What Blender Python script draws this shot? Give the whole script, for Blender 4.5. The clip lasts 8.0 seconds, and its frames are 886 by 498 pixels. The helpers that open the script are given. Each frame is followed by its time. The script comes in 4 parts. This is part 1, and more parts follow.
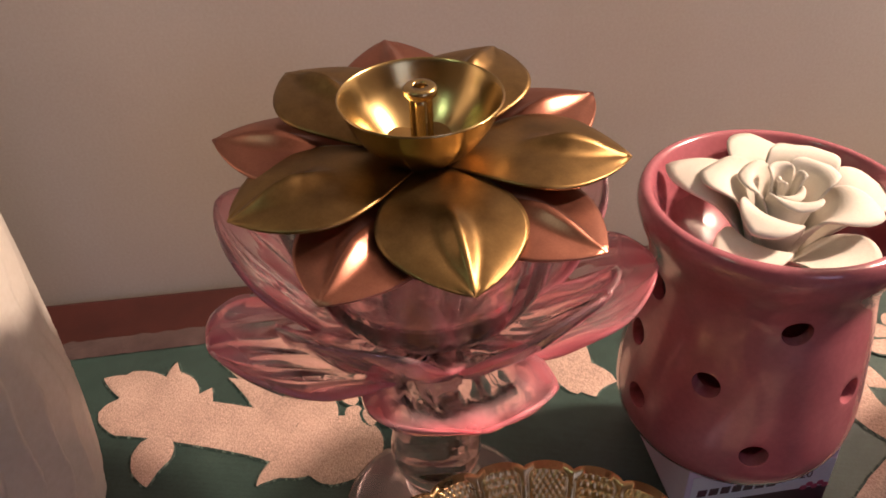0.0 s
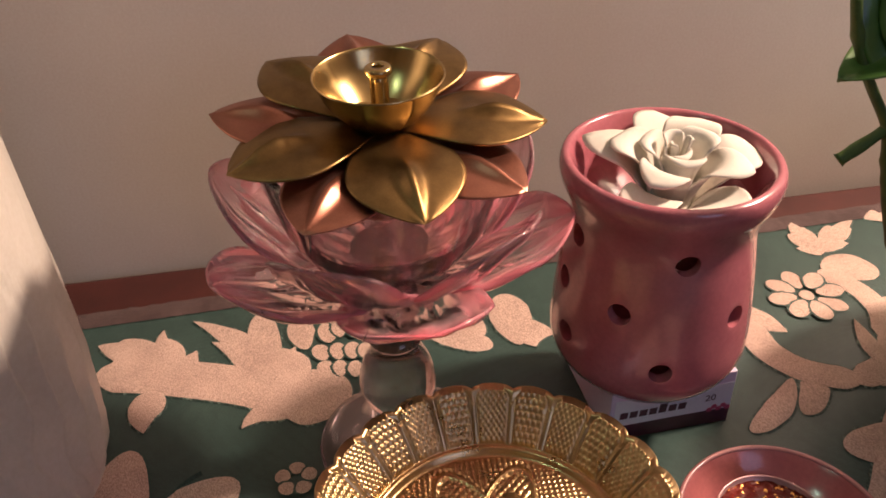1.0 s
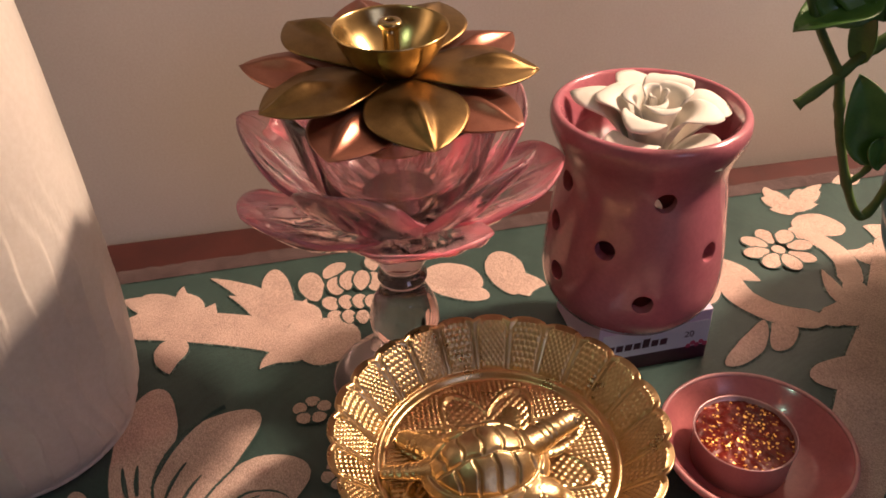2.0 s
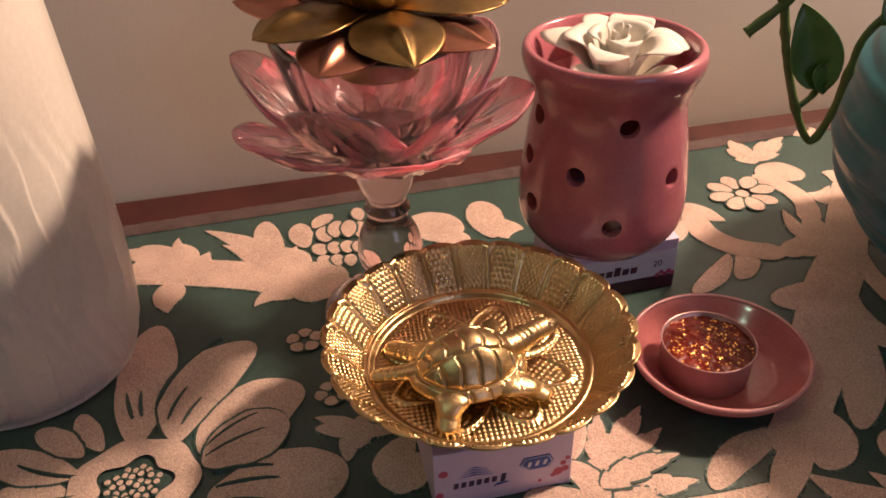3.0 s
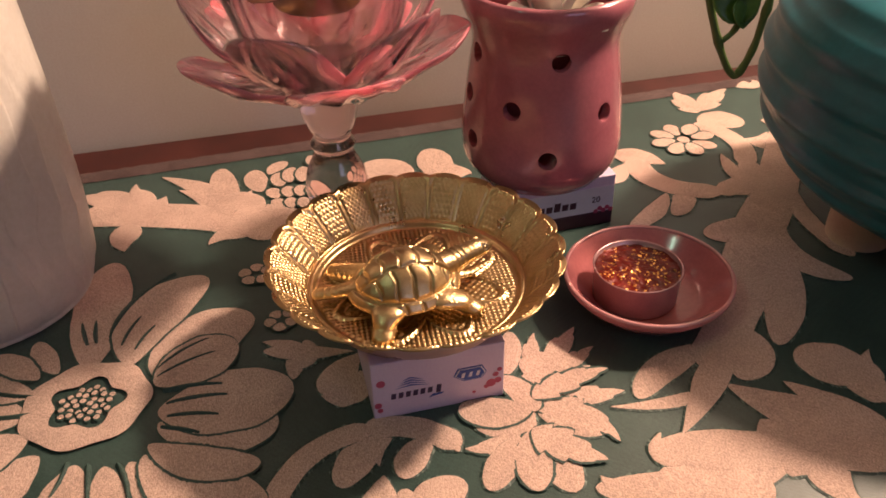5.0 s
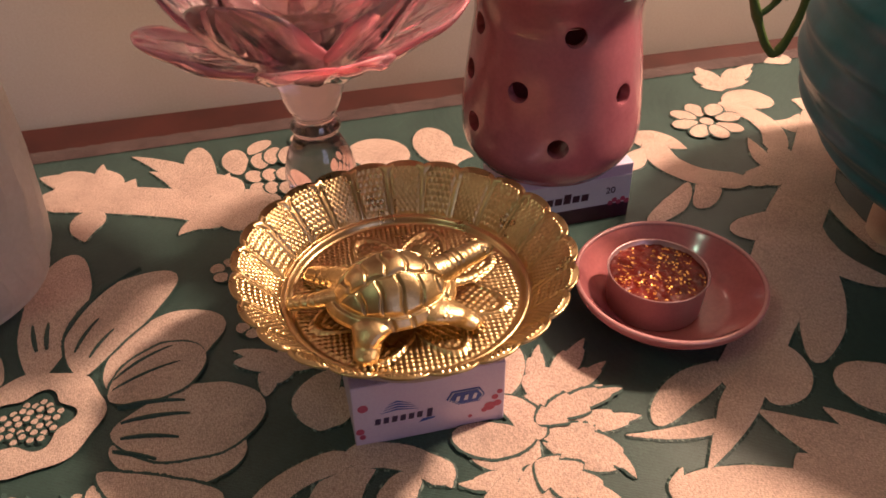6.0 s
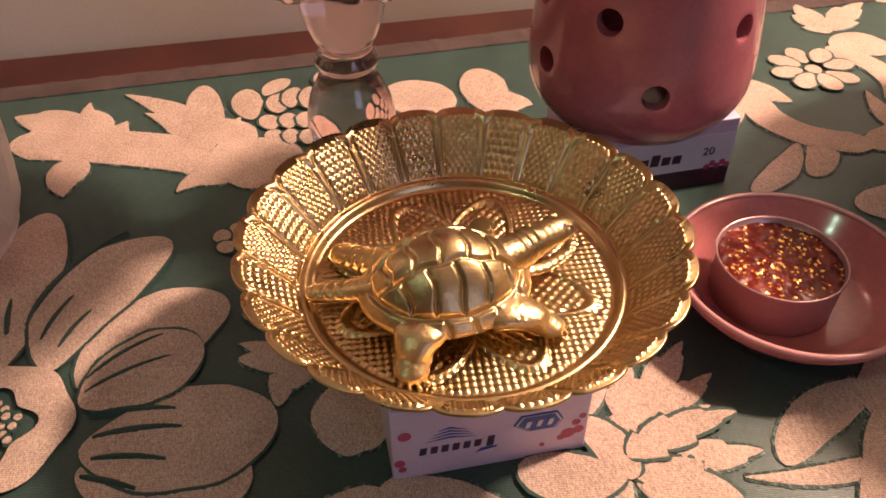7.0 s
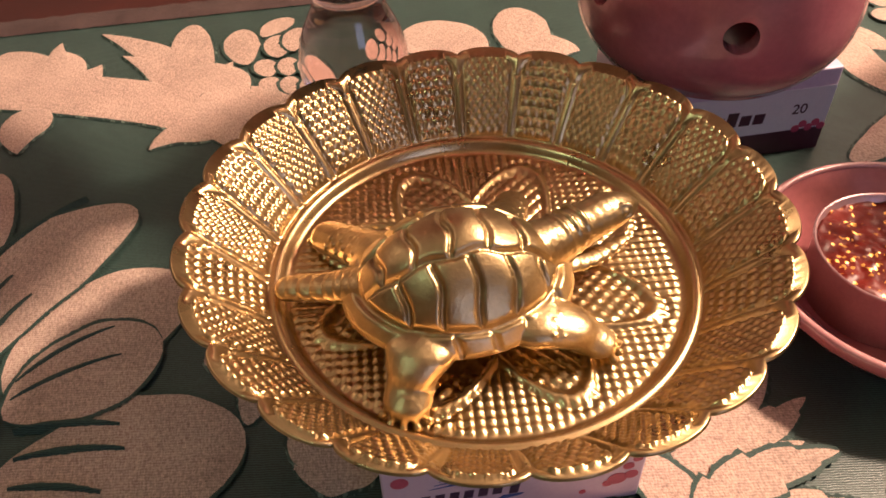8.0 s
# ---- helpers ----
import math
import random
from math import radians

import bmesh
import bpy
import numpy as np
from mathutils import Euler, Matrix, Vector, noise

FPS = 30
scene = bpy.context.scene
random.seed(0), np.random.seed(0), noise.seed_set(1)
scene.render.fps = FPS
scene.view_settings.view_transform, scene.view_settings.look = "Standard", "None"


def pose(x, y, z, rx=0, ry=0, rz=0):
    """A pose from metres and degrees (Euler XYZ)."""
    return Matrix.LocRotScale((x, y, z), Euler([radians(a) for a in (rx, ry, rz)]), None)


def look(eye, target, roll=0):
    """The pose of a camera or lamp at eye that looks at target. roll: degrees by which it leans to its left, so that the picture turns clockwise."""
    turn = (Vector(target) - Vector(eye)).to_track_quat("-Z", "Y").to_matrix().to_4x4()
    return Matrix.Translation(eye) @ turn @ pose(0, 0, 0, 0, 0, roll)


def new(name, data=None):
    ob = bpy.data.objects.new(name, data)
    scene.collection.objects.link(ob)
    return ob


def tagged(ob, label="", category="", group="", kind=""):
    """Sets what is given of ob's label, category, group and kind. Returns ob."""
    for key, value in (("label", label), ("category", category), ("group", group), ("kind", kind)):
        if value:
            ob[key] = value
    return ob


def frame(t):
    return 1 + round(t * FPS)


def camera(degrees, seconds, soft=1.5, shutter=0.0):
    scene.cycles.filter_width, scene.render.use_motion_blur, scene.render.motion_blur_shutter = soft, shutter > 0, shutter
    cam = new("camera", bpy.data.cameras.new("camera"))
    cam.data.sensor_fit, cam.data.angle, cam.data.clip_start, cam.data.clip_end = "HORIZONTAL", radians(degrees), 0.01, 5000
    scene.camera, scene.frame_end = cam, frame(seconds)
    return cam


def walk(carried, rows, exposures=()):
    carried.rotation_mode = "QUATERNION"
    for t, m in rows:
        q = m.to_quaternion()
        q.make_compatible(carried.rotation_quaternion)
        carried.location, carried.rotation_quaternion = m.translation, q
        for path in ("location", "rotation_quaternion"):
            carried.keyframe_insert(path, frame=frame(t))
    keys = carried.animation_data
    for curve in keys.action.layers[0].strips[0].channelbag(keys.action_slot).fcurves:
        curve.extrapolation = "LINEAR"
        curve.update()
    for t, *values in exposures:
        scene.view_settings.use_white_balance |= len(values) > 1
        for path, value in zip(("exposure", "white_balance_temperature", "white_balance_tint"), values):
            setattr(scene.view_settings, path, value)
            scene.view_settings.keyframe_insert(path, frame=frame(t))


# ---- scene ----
cam = camera(56.0, 8.0, soft=1.7)
PATH = [
    (0.0, (0.01055, 0.02110, 0.27457), (-0.01986, 0.82718, -0.31645), -2.03),
    (0.5, (0.01252, -0.00556, 0.28314), (0.01795, 0.80978, -0.29583), -1.58),
    (1.0, (0.01199, -0.03445, 0.28914), (0.03229, 0.78038, -0.29021), -1.34),
    (2.5, (0.00156, -0.09709, 0.28615), (0.04426, 0.72291, -0.28463), -1.52),
    (3.0, (0.00211, -0.11909, 0.27336), (0.05489, 0.70277, -0.29389), -1.81),
    (3.5, (0.00114, -0.13835, 0.27123), (0.05868, 0.68366, -0.29532), -1.94),
    (4.0, (0.00591, -0.14919, 0.26202), (0.07062, 0.66900, -0.30928), -1.78),
    (4.5, (0.01150, -0.15799, 0.26245), (0.08561, 0.65678, -0.31258), -1.47),
    (6.0, (0.02591, -0.10490, 0.24580), (0.09197, 0.68164, -0.36819), -0.94),
    (6.5, (0.02276, -0.07487, 0.22847), (0.07380, 0.68997, -0.41373), -0.46),
    (7.0, (0.01630, -0.03951, 0.20600), (0.05843, 0.70912, -0.45565), -0.30),
    (7.5, (0.02245, -0.01569, 0.18877), (0.05145, 0.71509, -0.49322), -0.53),
    (8.0, (0.02421, 0.00761, 0.17161), (0.01813, 0.72374, -0.52633), -1.71),
]
EXPOSURES = [(0.0, -0.1, 6050, 8), (1.0, -0.1, 6050, 8), (2.5, -0.05, 6400, 10), (4.5, 0.0, 6500, 11), (6.5, 0.1, 6500, 12), (8.0, 0.18, 6350, 9)]
walk(cam, [(t, look(eye, target, roll)) for t, eye, target, roll in PATH], EXPOSURES)

# ---- world and light ----
world = bpy.data.worlds.new("world")
scene.world = world
world.use_nodes = True
world.node_tree.nodes["Background"].inputs["Color"].default_value = (0.9, 0.75, 0.6, 1)
world.node_tree.nodes["Background"].inputs["Strength"].default_value = 0.006


def point_lamp(name, place, watts, colour, radius):
    data = bpy.data.lights.new(name, "POINT")
    data.energy, data.color, data.shadow_soft_size = watts, colour, radius
    ob = new(name, data)
    ob.location = place
    return ob


def area_lamp(name, eye, target, watts, colour, wide, high):
    data = bpy.data.lights.new(name, "AREA")
    data.shape, data.size, data.size_y = "RECTANGLE", wide, high
    data.energy, data.color = watts, colour
    ob = new(name, data)
    ob.matrix_basis = look(eye, target)
    return ob


point_lamp("room_lamp", (0.745, 0.374, 0.775), 76, (1.0, 0.700, 0.515), 0.045)
# added cool fill from the front right, hung in the room without a window
area_lamp("cool_fill", (1.10, -1.75, 1.05), (0.1, 0.2, 0.05), 4.6, (0.55, 0.62, 1.0), 0.8, 0.9)
area_lamp("ceiling_lamp", (-1.05, -0.62, 1.74), (0.05, 0.18, 0.05), 2.6, (0.68, 1.0, 0.74), 0.12, 0.12)


# ---- materials ----
def shader(name):
    m = bpy.data.materials.new(name)
    m.use_nodes = True
    return m, m.node_tree, m.node_tree.nodes["Principled BSDF"]


def node(tree, kind, **values):
    n = tree.nodes.new(kind)
    for key, value in values.items():
        n.inputs[key.replace("_", " ")].default_value = value
    return n


def ramp(tree, fac, stops):
    n = tree.nodes.new("ShaderNodeValToRGB")
    while len(n.color_ramp.elements) < len(stops):
        n.color_ramp.elements.new(0.5)
    for e, (at, colour) in zip(n.color_ramp.elements, stops):
        e.position, e.color = at, (*colour, 1)
    tree.links.new(fac, n.inputs["Fac"])
    return n.outputs["Color"]


def coords(tree, which="Object", scale=(1, 1, 1), turn=(0, 0, 0)):
    c = tree.nodes.new("ShaderNodeTexCoord")
    m = tree.nodes.new("ShaderNodeMapping")
    m.inputs["Scale"].default_value = scale
    m.inputs["Rotation"].default_value = turn
    tree.links.new(c.outputs[which], m.inputs["Vector"])
    return m.outputs["Vector"]


def noisy(tree, vec, scale, detail=4.0, rough=0.6):
    n = node(tree, "ShaderNodeTexNoise", Scale=scale, Detail=detail, Roughness=rough)
    tree.links.new(vec, n.inputs["Vector"])
    return n.outputs["Fac"]


def mixed(tree, fac, a, b, mode="MIX"):
    n = tree.nodes.new("ShaderNodeMix")
    n.data_type, n.blend_type = "RGBA", mode
    for socket, value in ((n.inputs[0], fac), (n.inputs[6], a), (n.inputs[7], b)):
        if isinstance(value, (int, float)):
            socket.default_value = value
        elif isinstance(value, tuple):
            socket.default_value = (*value, 1)
        else:
            tree.links.new(value, socket)
    return n.outputs[2]


def bumped(tree, bsdf, height, strength, distance):
    b = node(tree, "ShaderNodeBump", Strength=strength, Distance=distance)
    tree.links.new(height, b.inputs["Height"])
    tree.links.new(b.outputs["Normal"], bsdf.inputs["Normal"])
    return b


def surface(name, dark, light, rough=0.5, metal=0.0, scale=60.0, fine=900.0, bump=0.2, depth=0.0003, coat=0.0, spread=0.08, which="Object"):
    """A surface with stains at one scale, grain at another, uneven gloss and fine relief."""
    m, tree, b = shader(name)
    vec = coords(tree, which)
    big, small = noisy(tree, vec, scale), noisy(tree, vec, fine, 3.0)
    colour = ramp(tree, big, [(0.3, dark), (0.7, light)])
    tree.links.new(mixed(tree, 0.06, colour, ramp(tree, small, [(0.35, (0.1, 0.1, 0.1)), (0.65, (1, 1, 1))]), "OVERLAY"), b.inputs["Base Color"])
    r = tree.nodes.new("ShaderNodeMapRange")
    r.inputs["To Min"].default_value, r.inputs["To Max"].default_value = max(0.02, rough - spread), rough + spread
    tree.links.new(big, r.inputs["Value"])
    tree.links.new(r.outputs["Result"], b.inputs["Roughness"])
    b.inputs["Metallic"].default_value = metal
    b.inputs["Coat Weight"].default_value = coat
    b.inputs["Coat Roughness"].default_value = 0.08
    if bump:
        bumped(tree, b, small, bump, depth)
    return m


def woven(name, dark, light, rough, threads, depth, sheen, sheen_colour, ribs=0.35):
    """Cloth: frayed pile running one way, faint ribs, rubbed patches and a soft sheen."""
    m, tree, b = shader(name)
    vec = coords(tree, "Object")
    big, patch = noisy(tree, vec, 38.0), noisy(tree, vec, 210.0, 3.0)
    pile = noisy(tree, coords(tree, "Object", scale=(1.0, 0.32, 1.0), turn=(0, 0, 0.35)), 2400.0, 2.0)
    cross = noisy(tree, coords(tree, "Object", scale=(0.35, 1.0, 1.0), turn=(0, 0, 0.1)), 2800.0, 2.0)
    w = node(tree, "ShaderNodeTexWave", Scale=threads, Distortion=3.0, Detail=2.0)
    tree.links.new(coords(tree, "Object", turn=(0, 0, 1.72)), w.inputs["Vector"])
    grain = mixed(tree, ribs, mixed(tree, 0.4, pile, cross), w.outputs["Fac"])
    base = ramp(tree, mixed(tree, 0.2, big, patch), [(0.32, dark), (0.66, light)])
    tree.links.new(mixed(tree, 0.7, base, ramp(tree, grain, [(0.34, (0.13, 0.13, 0.13)), (0.66, (0.86, 0.86, 0.86))]), "OVERLAY"), b.inputs["Base Color"])
    b.inputs["Roughness"].default_value = rough
    b.inputs["Sheen Weight"].default_value = sheen
    b.inputs["Sheen Tint"].default_value = (*sheen_colour, 1)
    bumped(tree, b, grain, 0.7, depth)
    return m


def glassy(name, clear, tint, length, ior, edge_transmission=0.99):
    """Tinted glass, thin and clear in the middle, colour gathering towards the rims and tips."""
    m, tree, b = shader(name)
    sep = tree.nodes.new("ShaderNodeSeparateXYZ")
    tree.links.new(coords(tree, "Object", scale=(1 / length, 1 / length, 1 / length)), sep.inputs[0])
    side = tree.nodes.new("ShaderNodeMath")
    side.operation = "ABSOLUTE"
    tree.links.new(sep.outputs[1], side.inputs[0])
    ends = ramp(tree, sep.outputs[0], [(0.70, (0, 0, 0)), (0.96, (1, 1, 1))])
    rims = ramp(tree, side.outputs[0], [(0.22, (0, 0, 0)), (0.34, (1, 1, 1))])
    edge = mixed(tree, 1.0, ends, rims, "LIGHTEN")
    tree.links.new(mixed(tree, edge, clear, tint), b.inputs["Base Color"])
    # rims and tips turn partly diffuse, imitating a glow inside the glass
    share = tree.nodes.new("ShaderNodeMapRange")
    share.inputs["To Min"].default_value, share.inputs["To Max"].default_value = 0.99, edge_transmission
    tree.links.new(edge, share.inputs["Value"])
    tree.links.new(share.outputs["Result"], b.inputs["Transmission Weight"])
    b.inputs["Roughness"].default_value = 0.012
    b.inputs["IOR"].default_value = ior
    b.inputs["Coat Weight"].default_value = 0.6
    b.inputs["Coat Roughness"].default_value = 0.02
    return m


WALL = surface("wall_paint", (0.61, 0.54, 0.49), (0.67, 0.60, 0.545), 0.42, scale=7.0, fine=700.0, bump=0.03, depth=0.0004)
# unseen walls and ceiling are darkened to cut bounced light and deepen shadows
DARKENED_WALL = surface("darkened_wall", (0.20, 0.15, 0.12), (0.25, 0.19, 0.15), 0.6, scale=3.0, fine=300.0)
CEILING = surface("darkened_ceiling", (0.30, 0.26, 0.22), (0.34, 0.30, 0.26), 0.7, scale=3.0, fine=300.0)
FLOOR = surface("floor_tile", (0.20, 0.15, 0.11), (0.28, 0.21, 0.16), 0.35, scale=4.0, fine=200.0)
TIMBER = surface("red_brown_wood", (0.038, 0.007, 0.005), (0.070, 0.014, 0.010), 0.6, scale=30.0, fine=700.0, bump=0.15)
GROUND_CLOTH = woven("green_satin", (0.024, 0.049, 0.043), (0.040, 0.075, 0.065), 0.37, 500.0, 0.00012, 0.15, (0.6, 0.8, 0.7))
MOTIF_CLOTH = woven("blush_velvet", (0.44, 0.305, 0.245), (0.60, 0.43, 0.35), 0.85, 420.0, 0.0004, 0.25, (1.0, 0.85, 0.75), 0.08)
HEM_CLOTH = woven("mauve_hem", (0.055, 0.030, 0.028), (0.100, 0.062, 0.058), 0.85, 500.0, 0.0004, 0.04, (0.9, 0.7, 0.7))
SLIT_CLOTH = woven("green_thread", (0.020, 0.050, 0.042), (0.035, 0.075, 0.062), 0.6, 900.0, 0.0002, 0.1, (0.5, 0.7, 0.6))


def stitched():
    """Dark green edging with worn paler threads showing through."""
    m, tree, b = shader("edge_stitch")
    dash = noisy(tree, coords(tree, "Object", scale=(1.0, 0.4, 1.0), turn=(0, 0, 0.6)), 800.0, 2.0)
    tree.links.new(ramp(tree, dash, [(0.50, (0.016, 0.042, 0.036)), (0.68, (0.17, 0.235, 0.195))]), b.inputs["Base Color"])
    b.inputs["Roughness"].default_value = 0.6
    bumped(tree, b, dash, 0.8, 0.0004)
    return m


EDGE_CLOTH = stitched()
PORCELAIN = surface("white_glaze", (0.60, 0.56, 0.50), (0.67, 0.63, 0.565), 0.33, scale=20.0, fine=400.0, bump=0.05, coat=0.15)
BISQUE = surface("unglazed_white", (0.68, 0.63, 0.55), (0.76, 0.71, 0.63), 0.75, scale=90.0, fine=1500.0, bump=0.3)
PINK = surface("pink_glaze", (0.385, 0.118, 0.147), (0.46, 0.152, 0.182), 0.20, scale=45.0, fine=500.0, bump=0.05, coat=0.5)
PINK_PALE = surface("pale_pink_glaze", (0.42, 0.132, 0.138), (0.50, 0.170, 0.172), 0.20, scale=45.0, fine=500.0, bump=0.05, coat=0.4)
PINK_RIM = surface("rim_pink_glaze", (0.52, 0.22, 0.225), (0.60, 0.28, 0.28), 0.22, scale=60.0, fine=500.0, bump=0.05, coat=0.4)
BRASS = surface("aged_brass", (0.16, 0.096, 0.038), (0.31, 0.198, 0.078), 0.37, 1.0, scale=70.0, fine=1600.0, bump=0.12, depth=0.0001, spread=0.1)
BRASS_BOWL = surface("polished_brass", (0.46, 0.33, 0.14), (0.60, 0.44, 0.20), 0.24, 1.0, scale=50.0, fine=1200.0, bump=0.06, depth=0.0001)
COPPER = surface("aged_copper", (0.30, 0.125, 0.085), (0.44, 0.195, 0.135), 0.37, 1.0, scale=70.0, fine=1600.0, bump=0.12, depth=0.0001, spread=0.1)
GILT = surface("gilded_brass", (0.46, 0.32, 0.155), (0.64, 0.46, 0.245), 0.29, 1.0, scale=60.0, fine=1500.0, bump=0.1, depth=0.0001, spread=0.07)
CAST_GILT = surface("cast_gilt", (0.35, 0.25, 0.125), (0.55, 0.41, 0.225), 0.35, 1.0, scale=90.0, fine=520.0, bump=0.35, depth=0.0004, spread=0.10)
GLASS = glassy("pink_glass", (1.0, 0.85, 0.87), (1.0, 0.36, 0.42), 0.066, 1.46, 0.56)
GLASS_BOWL = glassy("bowl_glass", (1.0, 0.86, 0.88), (1.0, 0.80, 0.83), 0.30, 1.46)
STEM_GLASS = glassy("stem_glass", (1.0, 0.78, 0.78), (1.0, 0.78, 0.78), 1.0, 1.47)
TEAL = surface("teal_glaze", (0.009, 0.105, 0.135), (0.020, 0.175, 0.215), 0.34, scale=25.0, fine=300.0, bump=0.1)
CREAM = surface("bare_clay", (0.50, 0.40, 0.28), (0.60, 0.50, 0.36), 0.75, scale=70.0)
LEAF = surface("vine_leaf", (0.035, 0.10, 0.018), (0.085, 0.19, 0.035), 0.4, scale=60.0, fine=800.0, coat=0.2)
VINE = surface("vine_stem", (0.05, 0.10, 0.02), (0.10, 0.15, 0.035), 0.5, scale=120.0, fine=900.0)
TIN = surface("pink_tin", (0.46, 0.265, 0.275), (0.55, 0.33, 0.335), 0.32, 0.45, scale=80.0, fine=900.0)
CARD = surface("lilac_card", (0.62, 0.50, 0.68), (0.70, 0.58, 0.74), 0.38, scale=30.0, fine=900.0, bump=0.05, coat=0.2)
INK = surface("dark_ink", (0.045, 0.02, 0.07), (0.06, 0.03, 0.09), 0.45)
BLUE_INK = surface("blue_ink", (0.02, 0.06, 0.30), (0.03, 0.09, 0.38), 0.4)
PALE_INK = surface("pale_ink", (0.70, 0.68, 0.75), (0.76, 0.74, 0.8), 0.4)
RED_INK = surface("berry_ink", (0.42, 0.04, 0.10), (0.52, 0.09, 0.17), 0.4)
DARK_PLUM = surface("dark_plum", (0.06, 0.015, 0.03), (0.10, 0.03, 0.05), 0.4)


def glitter_wax():
    """Red wax strewn with gold glitter."""
    m, tree, b = shader("glitter_wax")
    vec = coords(tree)
    v = node(tree, "ShaderNodeTexVoronoi", Scale=1100.0)
    tree.links.new(vec, v.inputs["Vector"])
    sep = tree.nodes.new("ShaderNodeSeparateColor")
    tree.links.new(v.outputs["Color"], sep.inputs[0])
    spots = ramp(tree, sep.outputs[0], [(0.89, (0, 0, 0)), (0.91, (1, 1, 1))])
    wax = ramp(tree, noisy(tree, vec, 140.0), [(0.3, (0.080, 0.005, 0.003)), (0.7, (0.23, 0.017, 0.008))])
    tree.links.new(mixed(tree, spots, wax, (0.85, 0.45, 0.12)), b.inputs["Base Color"])
    tree.links.new(spots, b.inputs["Metallic"])
    b.inputs["Roughness"].default_value = 0.36
    b.inputs["Specular IOR Level"].default_value = 0.25
    bumped(tree, b, sep.outputs[1], 1.0, 0.0012)
    return m


WAX = glitter_wax()


# ---- building helpers ----
def part(name, bm, material, parent, label="", smooth=True):
    mesh = bpy.data.meshes.new(name)
    bm.to_mesh(mesh)
    bm.free()
    return mesh_part(name, mesh, material, parent, label, smooth)


def mesh_part(name, mesh, material, parent, label="", smooth=True):
    if not mesh.materials:
        mesh.materials.append(material)
    if smooth:
        mesh.polygons.foreach_set("use_smooth", [True] * len(mesh.polygons))
    ob = new(name, mesh)
    ob.parent = parent
    return tagged(ob, label=label)


def thing(name, m, label, category, group="", kind=""):
    ob = new(name)
    ob.empty_display_size = 0.02
    ob.matrix_basis = m
    return tagged(ob, label, category, group, kind)


def lathe(profile, n=72, wave=None, closed=False):
    """Turns a profile of (radius, height) round z. wave(angle, k, r, z) may shift a ring's points."""
    bm = bmesh.new()
    rings = []
    for k, (r, z) in enumerate(profile):
        if r < 1e-6:
            rings.append([bm.verts.new((0, 0, z))] * n)
            continue
        ring = []
        for i in range(n):
            a = 2 * math.pi * i / n
            rr, zz = wave(a, k, r, z) if wave else (r, z)
            ring.append(bm.verts.new((rr * math.cos(a), rr * math.sin(a), zz)))
        rings.append(ring)
    pairs = list(zip(rings, rings[1:])) + ([(rings[-1], rings[0])] if closed else [])
    for lo, hi in pairs:
        for i in range(n):
            j = (i + 1) % n
            corners = []
            for v in (lo[i], lo[j], hi[j], hi[i]):
                if v not in corners:
                    corners.append(v)
            if len(corners) > 2:
                bm.faces.new(corners)
    bmesh.ops.recalc_face_normals(bm, faces=bm.faces)
    return bm


def rounded(points, steps=6):
    """A smooth curve through a short row of points."""
    out = []
    for k in range(len(points) - 1):
        p = [Vector(points[max(0, min(len(points) - 1, k + d))]) for d in (-1, 0, 1, 2)]
        for s in range(steps):
            t = s / steps
            out.append(tuple(0.5 * (2 * p[1] + (p[2] - p[0]) * t + (2 * p[0] - 5 * p[1] + 4 * p[2] - p[3]) * t * t + (3 * p[1] - p[0] - 3 * p[2] + p[3]) * t ** 3)))
    out.append(tuple(points[-1]))
    return out


def box(x, y, z, bevel=0.0, at=(0, 0, 0)):
    bm = bmesh.new()
    bmesh.ops.create_cube(bm, size=1, matrix=Matrix.Translation(at) @ Matrix.Diagonal((x, y, z, 1)))
    if bevel:
        bmesh.ops.bevel(bm, geom=bm.edges[:], offset=bevel, segments=2, affect="EDGES", profile=0.5)
    return bm


def tube(points, radii, sides=10):
    """A tapered round tube along points."""
    bm = bmesh.new()
    pts = [Vector(p) for p in points]
    rings = []
    side = Vector((0.3, 0.2, 0.9)).normalized()
    for k, p in enumerate(pts):
        along = (pts[min(k + 1, len(pts) - 1)] - pts[max(k - 1, 0)]).normalized()
        a = (side - along * side.dot(along)).normalized()
        side = a
        b = along.cross(a)
        r = radii[k] if isinstance(radii, (list, tuple)) else radii
        rings.append([bm.verts.new(p + r * (math.cos(2 * math.pi * i / sides) * a + math.sin(2 * math.pi * i / sides) * b)) for i in range(sides)])
    for lo, hi in zip(rings, rings[1:]):
        for i in range(sides):
            bm.faces.new((lo[i], lo[(i + 1) % sides], hi[(i + 1) % sides], hi[i]))
    bm.faces.new(rings[0][::-1])
    bm.faces.new(rings[-1])
    return bm


